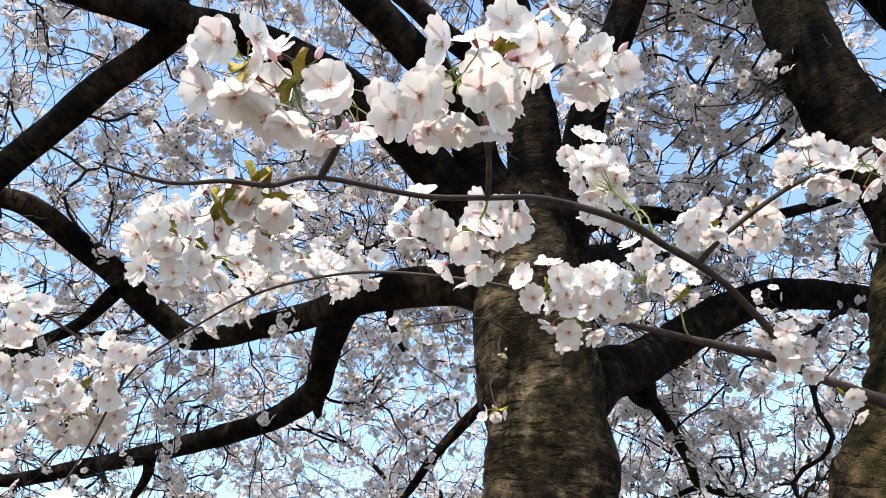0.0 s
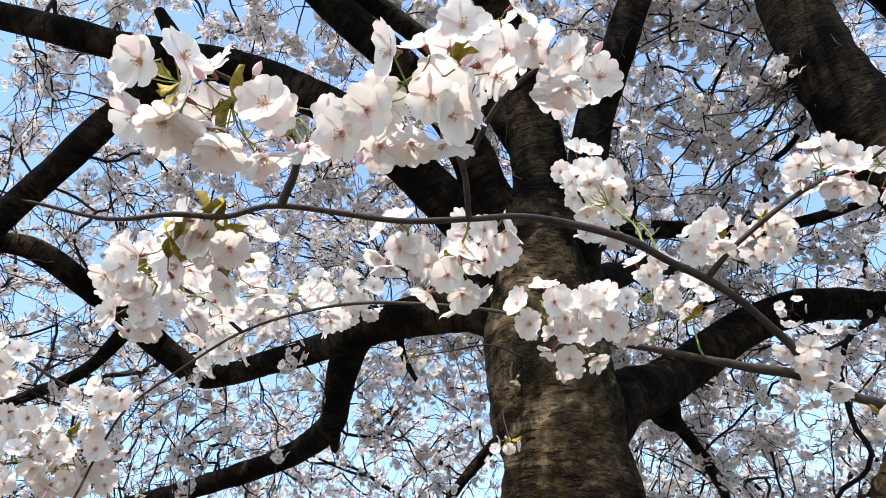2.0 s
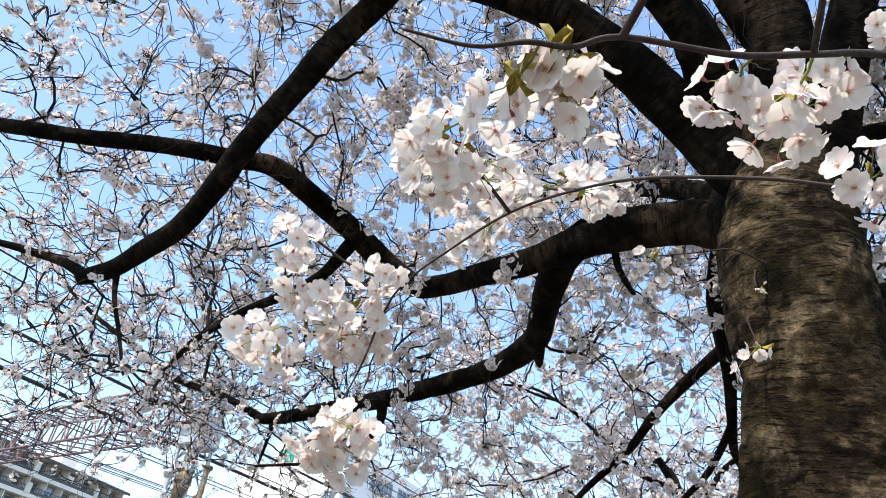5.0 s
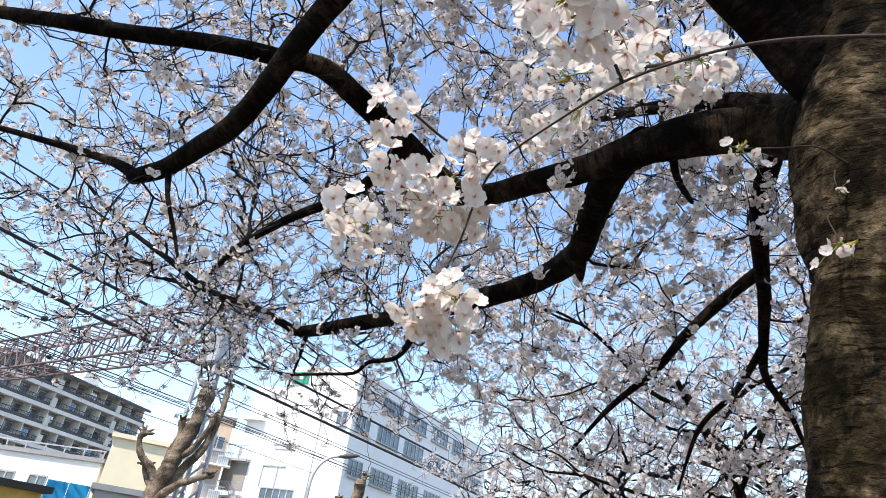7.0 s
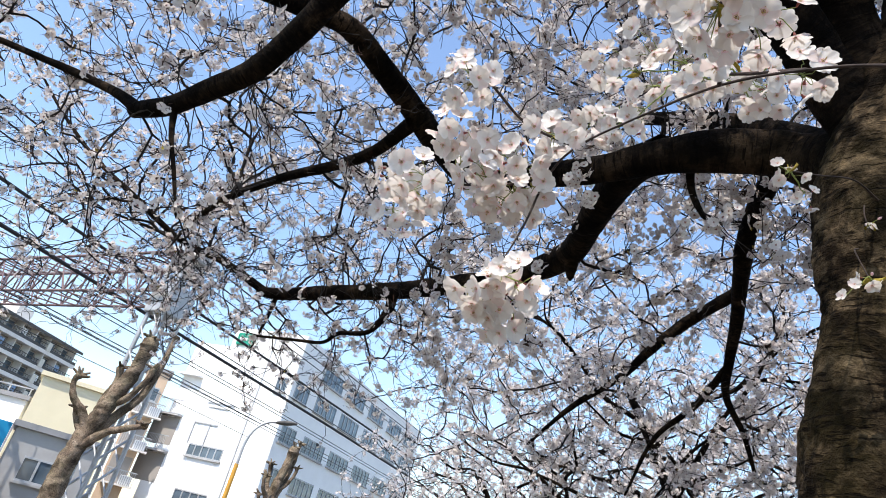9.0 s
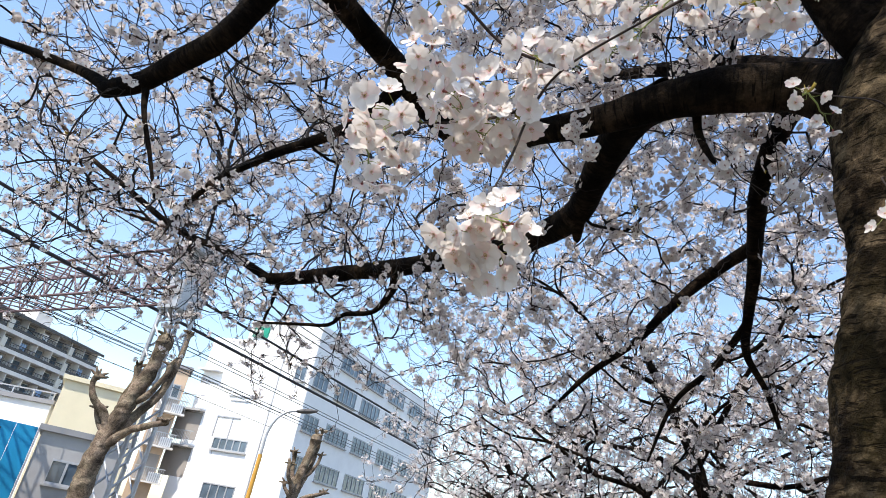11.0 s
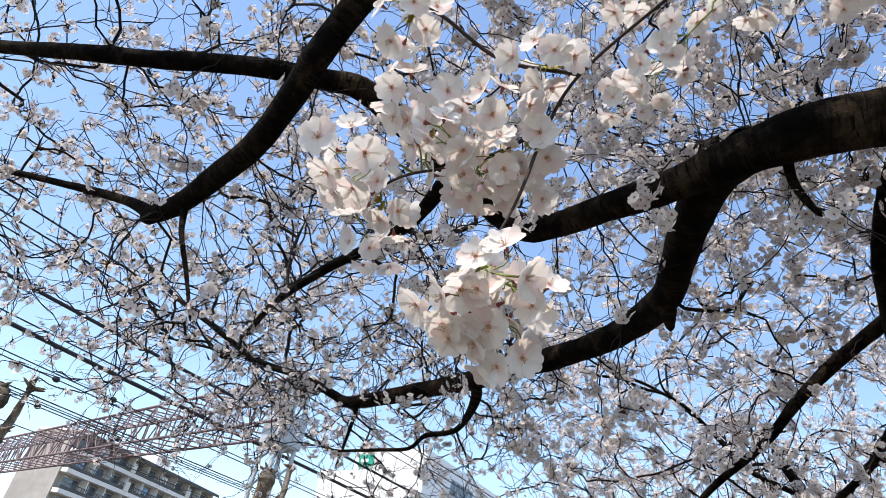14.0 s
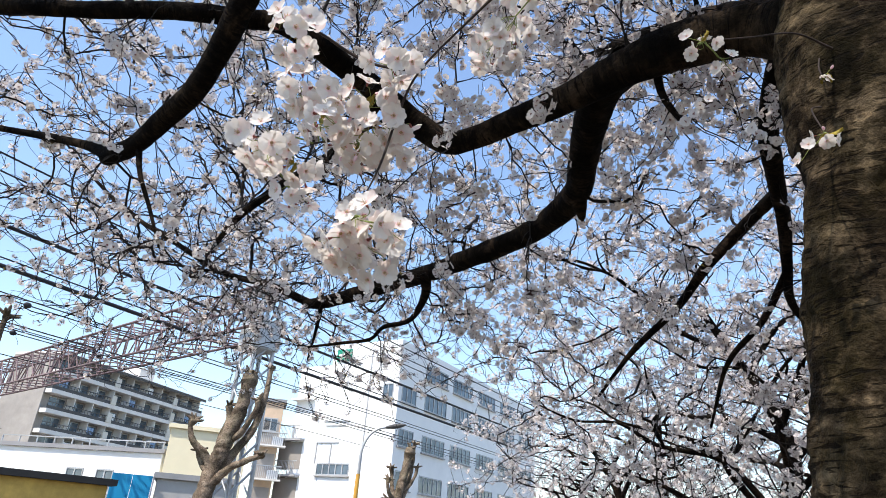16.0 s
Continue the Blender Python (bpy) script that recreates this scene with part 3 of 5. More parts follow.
# boughs behind the trunk
add("limb", [(0.40, 2.05, 3.0, 0.10), (0.45, 2.6, 3.45, 0.08), (0.45, 3.2, 3.95, 0.072), (0.42, 3.5, 3.98, 0.068), (0.36, 3.75, 3.75, 0.06), (0.40, 4.1, 3.6, 0.055), (0.46, 4.45, 3.45, 0.046), (0.47, 4.68, 3.25, 0.037), (0.48, 4.81, 3.01, 0.028), (0.65, 5.0, 2.8, 0.02), (0.8, 5.2, 2.5, 0.012)], sides=14)
add("branch", [(0.43, 4.25, 3.58, 0.045), (0.19, 4.70, 3.52, 0.044), (-0.05, 4.75, 3.28, 0.038), (-0.26, 4.89, 3.05, 0.03), (-0.6, 5.1, 2.8, 0.022), (-0.9, 5.3, 2.5, 0.012)], sides=12)
add("branch", [(0.47, 4.7, 3.2, 0.03), (0.3, 5.0, 2.95, 0.024), (0.05, 5.2, 2.7, 0.018), (-0.1, 5.5, 2.3, 0.01)], sides=8)
add("limb", [(0.35, 2.0, 3.0, 0.10), (0.3, 2.5, 3.5, 0.075), (0.1, 3.0, 4.0, 0.06), (-0.3, 3.6, 4.5, 0.045), (-0.8, 4.3, 5.0, 0.03)])
add("limb", [(0.42, 2.0, 3.05, 0.10), (0.9, 2.6, 3.6, 0.07), (1.4, 3.2, 4.1, 0.05), (2.0, 4.0, 4.5, 0.03)])
add("branch", [(-1.50, 2.31, 3.25, 0.036), (-1.71, 2.46, 3.17, 0.031), (-1.96, 2.58, 3.14, 0.028), (-2.28, 2.69, 3.10, 0.025), (-2.68, 2.86, 3.02, 0.020), (-3.00, 3.06, 2.91, 0.013)], sides=10)
add("branch", [(-3.15, 4.5, 3.12, 0.034), (-3.57, 4.45, 3.30, 0.029), (-4.04, 4.40, 3.43, 0.027), (-4.58, 4.30, 3.73, 0.024), (-5.18, 4.20, 4.08, 0.020), (-5.76, 4.10, 4.55, 0.015), (-6.22, 4.0, 5.0, 0.008)], sides=10)
add("branch", [(-3.5, 4.46, 3.27, 0.018), (-4.0, 4.2, 3.36, 0.014), (-4.6, 3.9, 3.4, 0.008)], sides=8)
add("branch", [(-2.32, 1.80, 2.81, 0.016), (-2.28, 1.81, 2.68, 0.0105), (-2.23, 1.85, 2.55, 0.009), (-2.17, 1.90, 2.38, 0.006)], sides=8)
add("branch", [(-3.04, 4.5, 3.10, 0.020), (-3.05, 4.5, 2.92, 0.014), (-3.09, 4.5, 2.64, 0.008)], sides=8)
add("branch_stub", [(-0.22, 2.26, 3.14, 0.020), (-0.21, 2.29, 3.04, 0.016), (-0.18, 2.3, 2.96, 0.014), (-0.15, 2.3, 2.90, 0.010)], sides=8)
add("branch", [(-2.0, 4.22, 3.16, 0.042), (-2.01, 4.28, 3.05, 0.034), (-2.12, 4.3, 2.86, 0.020), (-2.34, 4.3, 2.81, 0.016), (-2.44, 4.3, 2.72, 0.014), (-2.67, 4.3, 2.70, 0.012), (-2.95, 4.27, 2.67, 0.009)], sides=10)

aims = np.vstack([
    clear_of_walk(round_limbs(wood, 1500, (0.5, 0.5, 0.42), rng)),
    clear_of_walk(in_box(900, (-4.5, 2.2, 2.6), (3.0, 6.2, 5.6), rng)),
    clear_of_walk(in_box(800, (-5.6, 1.4, 2.6), (-1.5, 6.0, 4.6), rng)),
    clear_of_walk(in_box(200, (-3.2, 1.7, 4.3), (-0.4, 4.0, 6.2), rng)),
    clear_of_walk(in_box(240, (-3.0, 0.7, 4.4), (2.6, 3.0, 6.0), rng)),
    clear_of_walk(in_box(220, (-1.4, 2.4, 3.6), (1.2, 4.2, 5.2), rng)),
    clear_of_walk(in_box(90, (0.6, 1.2, 3.3), (1.5, 2.3, 4.8), rng), 2.35),
    # overhead growth out of view, added to throw dappled shade on the trunk
    clear_of_walk(in_box(300, (-3.0, -0.9, 4.7), (2.0, 1.6, 6.4), rng)),
])
stem, spurs = crown(wood, aims, rng)
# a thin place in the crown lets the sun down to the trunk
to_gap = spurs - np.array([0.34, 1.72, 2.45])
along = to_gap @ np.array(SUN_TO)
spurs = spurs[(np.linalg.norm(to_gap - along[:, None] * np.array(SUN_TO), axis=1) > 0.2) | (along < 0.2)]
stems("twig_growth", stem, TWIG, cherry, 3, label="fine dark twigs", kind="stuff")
# full balls of blossom close to the great limbs
balls = np.array([(-0.65, 2.89, 3.18), (-0.47, 3.22, 3.50), (-0.27, 3.25, 3.43), (-0.12, 2.9, 3.4), (-1.02, 2.28, 3.05), (-1.05, 2.30, 3.20), (-0.85, 2.28, 3.22), (-0.70, 2.33, 3.0)])
balls = np.repeat(balls, 3, 0) + rng.normal(0, 0.06, (24, 3))
spurs = np.vstack([spurs, balls])
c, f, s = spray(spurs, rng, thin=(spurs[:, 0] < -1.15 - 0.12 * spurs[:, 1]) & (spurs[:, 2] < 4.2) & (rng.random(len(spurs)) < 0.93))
away = np.linalg.norm(c - np.array([-0.2, 0.1, 1.5]), axis=1)
k = rng.integers(0, len(spurs), 1500)
lv = np.array([(0, 0, 0), (0.5, -0.24, 0.1), (0.5, 0.24, 0.1), (1.0, 0, -0.05)])
rot = frames_from(rng.normal(size=(1500, 3)), rng)
lv = np.einsum("nij,kj->nki", rot, lv) * rng.uniform(0.018, 0.034, (1500, 1, 1)) + (spurs[k] + rng.normal(0, 0.02, (1500, 3)))[:, None]
lf = (np.array([(0, 1, 2), (1, 3, 2)])[None] + (np.arange(1500) * 4)[:, None, None]).reshape(-1, 3)
put("young_leaf", mesh_of("young_leaf", lv.reshape(-1, 3), lf, LEAF), cherry, label="small bronze young leaves among the blossom", kind="stuff")
for pick, detail in ((away < 2.5, 2), ((away >= 2.5) & (away < 4.4), 1), (away >= 4.4, 0)):
    blossom_mesh("blossom", c[pick], f[pick], s[pick], cherry, rng, detail, "dense white and pale pink blossom")
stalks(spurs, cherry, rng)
settle_under(cherry)

# ---- the neighbouring cherry, whose trunk and low twigs come close to the walk ----
cherry_b = thing("cherry_tree", "forked flowering cherry with mossy bark and low flowering twigs", "tree", pose(1.45, 1.7, 0), group="cherry trees")
wood = []
add("trunk", [(1.2, 1.9, -0.05, 0.42), (1.22, 1.88, 0.3, 0.34), (1.27, 1.82, 1.0, 0.29), (1.36, 1.72, 1.85, 0.270), (1.46, 1.64, 2.08, 0.266), (1.56, 1.56, 2.26, 0.266), (1.62, 1.50, 2.43, 0.270), (1.68, 1.46, 2.62, 0.255), (1.73, 1.43, 2.79, 0.225), (1.76, 1.42, 2.95, 0.18)], cherry_b, keep=False, mat=BARK_MOSSY, sides=100, step=0.018, rough=0.09)
add("limb", [(1.63, 1.44, 2.60, 0.20), (1.64, 1.42, 2.84, 0.168), (1.60, 1.40, 3.03, 0.144), (1.52, 1.37, 3.22, 0.132), (1.46, 1.32, 3.43, 0.122), (1.42, 1.26, 3.66, 0.118), (1.41, 1.19, 3.95, 0.112), (1.40, 1.08, 4.3, 0.10), (1.3, 0.9, 5.2, 0.05)], cherry_b, mat=BARK_LEADER_SHADED, sides=60, step=0.018, rough=0.11)
add("limb", [(1.76, 1.42, 2.62, 0.20), (1.88, 1.36, 2.88, 0.165), (1.97, 1.31, 3.11, 0.142), (2.03, 1.27, 3.32, 0.119), (1.99, 1.26, 3.53, 0.107), (1.93, 1.25, 3.72, 0.103), (1.82, 1.21, 3.99, 0.095), (1.6, 1.1, 4.8, 0.06)], cherry_b, mat=BARK_LEADER_SHADED, sides=60, step=0.018, rough=0.11)
add("branch", [(2.08, 1.33, 3.57, 0.042), (2.03, 1.38, 3.61, 0.038), (1.96, 1.49, 3.64, 0.030), (1.90, 1.55, 3.65, 0.02)], cherry_b, keep=False, sides=10)
add("limb", [(1.95, 1.5, 2.8, 0.14), (2.3, 1.6, 3.2, 0.11), (2.7, 1.8, 3.6, 0.08), (3.4, 2.0, 4.2, 0.05)], cherry_b)
aims = np.vstack([clear_of_walk(round_limbs(wood, 380, (0.6, 0.6, 0.45), rng), 2.7), clear_of_walk(in_box(400, (0.9, 2.6, 2.2), (4.5, 6.0, 5.2), rng)), clear_of_walk(in_box(110, (1.0, 0.8, 3.6), (3.6, 2.6, 5.6), rng), 2.7)])
stem, spurs = crown(wood, aims, rng)
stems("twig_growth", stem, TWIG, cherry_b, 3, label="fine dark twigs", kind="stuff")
stalks(spurs, cherry_b, rng)
c, f, s = spray(spurs, rng)
pick = np.linalg.norm(c - np.array([-0.2, 0.1, 1.5]), axis=1) < 4.0
blossom_mesh("blossom", c[pick], f[pick], s[pick], cherry_b, rng, 1, "dense white and pale pink blossom")
blossom_mesh("blossom", c[~pick], f[~pick], s[~pick], cherry_b, rng, 0, "dense white and pale pink blossom")
near_twigs = {}
for key, rows in {
    "low": [(1.42, 1.50, 2.165, 0.030), (1.34, 1.45, 2.17, 0.025), (1.24, 1.38, 2.18, 0.020), (1.12, 1.31, 2.185, 0.0165), (1.02, 1.24, 2.18, 0.014), (0.86, 1.13, 2.172, 0.013), (0.73, 1.03, 2.17, 0.011), (0.61, 0.98, 2.17, 0.010), (0.47, 0.93, 2.18, 0.008), (0.38, 0.89, 2.18, 0.007), (0.32, 0.87, 2.18, 0.004)],
    "main": [(0.76, 1.06, 2.18, 0.0094), (0.71, 0.98, 2.20, 0.0078), (0.63, 0.89, 2.21, 0.0074), (0.55, 0.80, 2.21, 0.0070), (0.46, 0.71, 2.20, 0.0066), (0.38, 0.64, 2.19, 0.0062), (0.29, 0.56, 2.18, 0.0055), (0.15, 0.48, 2.16, 0.0047), (0.06, 0.43, 2.12, 0.0043), (-0.03, 0.39, 2.09, 0.0039), (-0.15, 0.32, 2.06, 0.0034), (-0.20, 0.30, 2.03, 0.0031), (-0.24, 0.27, 2.01, 0.0030), (-0.29, 0.25, 1.99, 0.0023), (-0.35, 0.22, 1.99, 0.0016)],
}.items():
    ob, path = limb("twig", rows, cherry_b, mat=TWIG_NEAR, sides=10, step=0.012, rough=0.24, label="grey-brown twig with nodes")
    near_twigs[key] = path
def near_twig(key, rows, sides=8, step=0.014):
    ob, path = limb("twig", rows, cherry_b, mat=TWIG_NEAR, sides=sides, step=step, rough=0.24, label="grey-brown twig with nodes")
    near_twigs[key] = path


near_twig("side", [(0.33, 0.87, 2.18, 0.0041), (0.214, 0.722, 2.138, 0.0037), (0.149, 0.738, 2.168, 0.0034), (0.048, 0.743, 2.198, 0.0033), (-0.121, 0.767, 2.237, 0.0031), (-0.244, 0.799, 2.249, 0.0029), (-0.374, 0.844, 2.243, 0.0027), (-0.507, 0.902, 2.203, 0.0026), (-0.615, 0.952, 2.158, 0.0024), (-0.664, 0.984, 2.100, 0.0023), (-0.691, 0.984, 1.985, 0.0020), (-0.721, 0.967, 1.876, 0.0015)])
near_twig("up", [(0.46, 0.712, 2.198, 0.006), (0.514, 0.665, 2.237, 0.0045), (0.621, 0.609, 2.292, 0.004), (0.722, 0.584, 2.321, 0.0035), (0.783, 0.560, 2.351, 0.002)])
near_twig("shoot", [(0.06, 0.43, 2.12, 0.0045), (0.055, 0.34, 2.12, 0.004), (0.03, 0.22, 2.08, 0.004), (0.0, 0.16, 2.045, 0.003)])
near_twig("left", [(-0.15, 0.32, 2.06, 0.004), (-0.12, 0.26, 2.07, 0.0036), (-0.13, 0.18, 2.06, 0.003), (-0.17, 0.13, 2.05, 0.002)])
near_twig("top", [(0.055, 0.34, 2.12, 0.004), (0.10, 0.26, 2.14, 0.0032), (0.15, 0.22, 2.15, 0.0022)])
near_twig("hang", [(-0.374, 0.844, 2.243, 0.004), (-0.40, 0.72, 2.23, 0.003), (-0.42, 0.60, 2.19, 0.0026), (-0.43, 0.53, 2.15, 0.002)])
near_twig("tip", [(-0.615, 0.952, 2.158, 0.0035), (-0.72, 0.93, 2.19, 0.003), (-0.79, 0.86, 2.22, 0.0026), (-0.84, 0.84, 2.24, 0.002)])
near_twig("far", [(-0.664, 0.984, 2.100, 0.0034), (-0.78, 1.02, 2.09, 0.003), (-0.90, 1.03, 2.09, 0.0026), (-1.02, 1.1, 2.10, 0.002)])
near_twig("right", [(1.30, 1.22, 2.62, 0.008), (1.15, 1.10, 2.52, 0.005), (0.99, 0.93, 2.40, 0.004), (1.060, 0.898, 2.345, 0.0032), (1.106, 0.879, 2.290, 0.003), (1.161, 0.849, 2.249, 0.0026), (1.215, 0.842, 2.209, 0.002)])
near_twig("high", [(-0.244, 0.799, 2.249, 0.004), (-0.30, 0.95, 2.38, 0.0035), (-0.40, 1.15, 2.55, 0.003), (-0.56, 1.36, 2.62, 0.002)])


def flower_mesh(seed):
    """A flower of unit width facing +z: notched, cupped petals, stamens, calyx."""
    r = np.random.default_rng(seed)
    v, f, mi = [], [], []
    open_ = r.uniform(0.5, 2.4)
    for k in range(5):
        a = 2 * math.pi * k / 5 + r.normal(0, 0.06)
        ca, sa = math.cos(a), math.sin(a)
        rise, roll, twist = 0.075 * open_ + r.normal(0, 0.04), r.normal(0, 0.06), r.normal(0, 0.16)
        length, b = 0.47 + r.normal(0, 0.02), len(v)
        prof = [(0.03, 0.03), (0.12, 0.115), (0.25, 0.225), (0.37, 0.262), (0.455, 0.215), (0.495, 0.12)]
        for i, (rr, w) in enumerate(prof):
            for j in range(5):
                s = (j - 2) / 2
                rad = rr * length / 0.47
                if i == 5:
                    rad -= 0.05 * (1 - abs(s)) ** 1.5
                if i == 4:
                    rad -= 0.012 * (1 - abs(s))
                z = rise * (rad / 0.47) ** 1.6 + 0.035 * (s * w / 0.19) ** 2 + roll * s * rad + r.normal(0, 0.011) + twist * s * w * rad
                v.append((ca * rad - sa * s * w, sa * rad + ca * s * w, z))
        for i in range(5):
            for j in range(4):
                q = b + i * 5 + j
                f += [(q, q + 5, q + 6), (q, q + 6, q + 1)]
                mi += [5, 5] if i == 0 else [0, 0]
    # stamens
    for k in range(12):
        a, t = r.uniform(0, 6.283), r.uniform(0.1, 0.62)
        L = r.uniform(0.10, 0.17)
        d = np.array([math.cos(a) * math.sin(t), math.sin(a) * math.sin(t), math.cos(t)])
        o = np.array([math.cos(a), math.sin(a), 0]) * 0.025
        side = np.cross(d, (0.3, 0.5, 0.8))
        side /= np.linalg.norm(side)
        up = np.cross(d, side)
        b = len(v)
        w = 0.0045
        for p in (o, o + d * L):
            v += [tuple(p + side * w), tuple(p - side * w * 0.5 + up * w), tuple(p - side * w * 0.5 - up * w)]
        for i in range(3):
            j = (i + 1) % 3
            f += [(b + i, b + j, b + 3 + j), (b + i, b + 3 + j, b + 3 + i)]
            mi += [1, 1]
        b, e, w = len(v), o + d * (L + 0.010), 0.014
        v += [tuple(e + side * w), tuple(e - side * w), tuple(e + up * w), tuple(e - up * w), tuple(e + d * w), tuple(e - d * w)]
        for x, y, z in ((0, 2, 4), (2, 1, 4), (1, 3, 4), (3, 0, 4), (2, 0, 5), (1, 2, 5), (3, 1, 5), (0, 3, 5)):
            f.append((b + x, b + y, b + z))
            mi.append(2)
    # pink eye and calyx tube
    for radii, zs, m in (((0.068, 0.02), (0.012, 0.03), 4), ((0.03, 0.055, 0.06), (-0.20, -0.06, 0.0), 3)):
        b = len(v)
        for rad, z in zip(radii, zs):
            for k in range(8):
                v.append((math.cos(k * math.pi / 4) * rad, math.sin(k * math.pi / 4) * rad, z))
        for i in range(len(radii) - 1):
            for k in range(8):
                j = (k + 1) % 8
                f += [(b + i * 8 + k, b + i * 8 + j, b + i * 8 + 8 + j), (b + i * 8 + k, b + i * 8 + 8 + j, b + i * 8 + 8 + k)]
                mi += [m, m]
    for k in range(5):
        a = 2 * math.pi * (k + 0.5) / 5
        b = len(v)
        v += [(math.cos(a - 0.3) * 0.06, math.sin(a - 0.3) * 0.06, -0.01), (math.cos(a + 0.3) * 0.06, math.sin(a + 0.3) * 0.06, -0.01), (math.cos(a) * 0.12, math.sin(a) * 0.12, -0.05)]
        f.append((b, b + 2, b + 1))
        mi.append(3)
    return mesh_of("flower", v, f, [PETAL, STAMEN, ANTHER, CALYX, EYE_SOFT, PETAL_BASE], mi, smooth=True)


def leaf_mesh():
    v, f = [], []
    prof = [(0, 0.02), (0.2, 0.16), (0.45, 0.22), (0.7, 0.15), (1.0, 0.01)]
    for x, w in prof:
        v += [(x, -w, 0.08 * x + w * 0.5), (x, 0, 0.02 - 0.25 * x * x), (x, w, 0.08 * x + w * 0.5)]
    for i in range(4):
        for j in range(2):
            q = i * 3 + j
            f += [(q, q + 3, q + 4), (q, q + 4, q + 1)]
    return mesh_of("leaf", v, f, LEAF, smooth=True)


def bud_mesh():
    v, f = [], []
    prof = [(0, 0.02), (0.15, 0.12), (0.4, 0.22), (0.7, 0.2), (1.0, 0.02)]
    for z, r in prof:
        v += [(math.cos(k * math.pi / 3) * r, math.sin(k * math.pi / 3) * r, z) for k in range(6)]
    mi = []
    for i in range(4):
        for k in range(6):
            j = (k + 1) % 6
            f += [(i * 6 + k, i * 6 + j, i * 6 + 6 + j), (i * 6 + k, i * 6 + 6 + j, i * 6 + 6 + k)]
            mi += [1 if i == 0 else 0] * 2
    return mesh_of("flower_bud", v, f, [PETAL_BUD, CALYX], mi, smooth=True)


PETAL_BUD = petal_material("petal_bud", (0.80, 0.58, 0.62), (0.72, 0.42, 0.48), 0.3)
FLOWERS = [flower_mesh(s) for s in range(9)]
LEAF_ME, BUD_ME = leaf_mesh(), bud_mesh()
twig_points = np.vstack([p[:, :3] for p in near_twigs.values()])


def aim_matrix(p, z, size, rng):
    rot = frames_from(np.array([z]), rng)[0]
    m = Matrix(rot.tolist()).to_4x4()
    return Matrix.Translation(p) @ m @ Matrix.Diagonal((size, size, size, 1))


def cluster(centre, radius, n, leaves=0, buds=0, down=0.25, size=0.047, squash=0.85, tree=None):
    """Flowers on stalks round a spur, hung from the nearest near twig."""
    centre = np.array(centre)
    k = int(np.argmin(((twig_points - centre) ** 2).sum(1)))
    root = twig_points[k]
    spur = centre + (root - centre) * 0.35
    lines = []
    if np.linalg.norm(root - spur) > 0.012:
        lines.append(bend(root, spur, 0.0022, 0.0018, rng, 0.05, 0.02))
    placed = []
    i = np.arange(n) + 0.5
    phi, th = np.arccos(1 - 2 * i / n), math.pi * (1 + 5 ** 0.5) * i + rng.uniform(0, 6)
    dirs = np.stack([np.cos(th) * np.sin(phi), np.sin(th) * np.sin(phi), np.cos(phi)], -1)
    for d in dirs:
        d = d + rng.normal(0, 0.22, 3)
        d[2] -= down * 0.5
        d /= np.linalg.norm(d)
        p = centre + d * radius * rng.uniform(0.72, 1.05) * np.array([1, 1, squash])
        face = d * 0.85 + rng.normal(0, 0.36, 3) + np.array([-0.05, -0.38, -down - 0.12])
        face /= np.linalg.norm(face)
        placed.append((p, face, size * rng.uniform(0.88, 1.12)))
        base = p - face * size * 0.2
        lines.append(bend(spur, base, 0.0009, 0.0008, rng, 0.06, 0.015))
    extra = []
    for _ in range(buds):
        d = rng.normal(size=3) + np.array([0, -0.4, -0.5])
        d /= np.linalg.norm(d)
        p = centre + d * radius * 0.9
        extra.append(("flower_bud", BUD_ME, p, d, 0.017))
        lines.append(bend(spur, p, 0.0009, 0.0008, rng, 0.06, 0.015))
    vs, fs, base = [], [], 0
    for ln in lines:
        v, q, _ = tube_arrays(ln, 4, cap=False)
        vs.append(v)
        fs.append(q + base)
        base += len(v)
    stalk = put("spur", mesh_of("spur", np.vstack(vs), np.vstack(fs), STALK, smooth=True), tree or cherry_b, label="green flower stalks on a short spur")
    for p, face, sz in placed:
        put("flower", FLOWERS[int(rng.integers(0, len(FLOWERS)))], stalk, aim_matrix(p, face, sz, rng))
    for name, me, p, d, sz in extra:
        put(name, me, stalk, aim_matrix(p, d, sz, rng))
    for _ in range(leaves * 2):
        d = rng.normal(size=3) + np.array([0, -0.3, 0.6])
        z = np.cross(d, rng.normal(size=3))
        put("leaf", LEAF_ME, stalk, aim_matrix(spur + d / np.linalg.norm(d) * 0.006, z, rng.uniform(0.02, 0.036), rng))


# blossom close over the walk
for row in [
    ((0.014, 0.152, 2.012), 0.050, 12, 1, 2),
    ((0.060, 0.150, 2.055), 0.034, 6, 1, 0),
    ((-0.030, 0.165, 1.995), 0.030, 3, 0, 1),
    ((-0.195, 0.130, 2.015), 0.044, 9, 2, 0),
    ((-0.142, 0.150, 1.998), 0.045, 8, 2, 2),
    ((-0.095, 0.185, 2.030), 0.030, 3, 1, 4),
    ((0.108, 0.183, 2.140), 0.036, 6, 2, 0),
    ((0.174, 0.222, 2.118), 0.034, 6, 1, 2),
    ((-0.035, 0.464, 2.113), 0.040, 7, 0, 1),
    ((0.035, 0.505, 2.085), 0.050, 11, 1, 1),
    ((0.082, 0.494, 2.135), 0.040, 8, 1, 1),
]:
    cluster(*row)
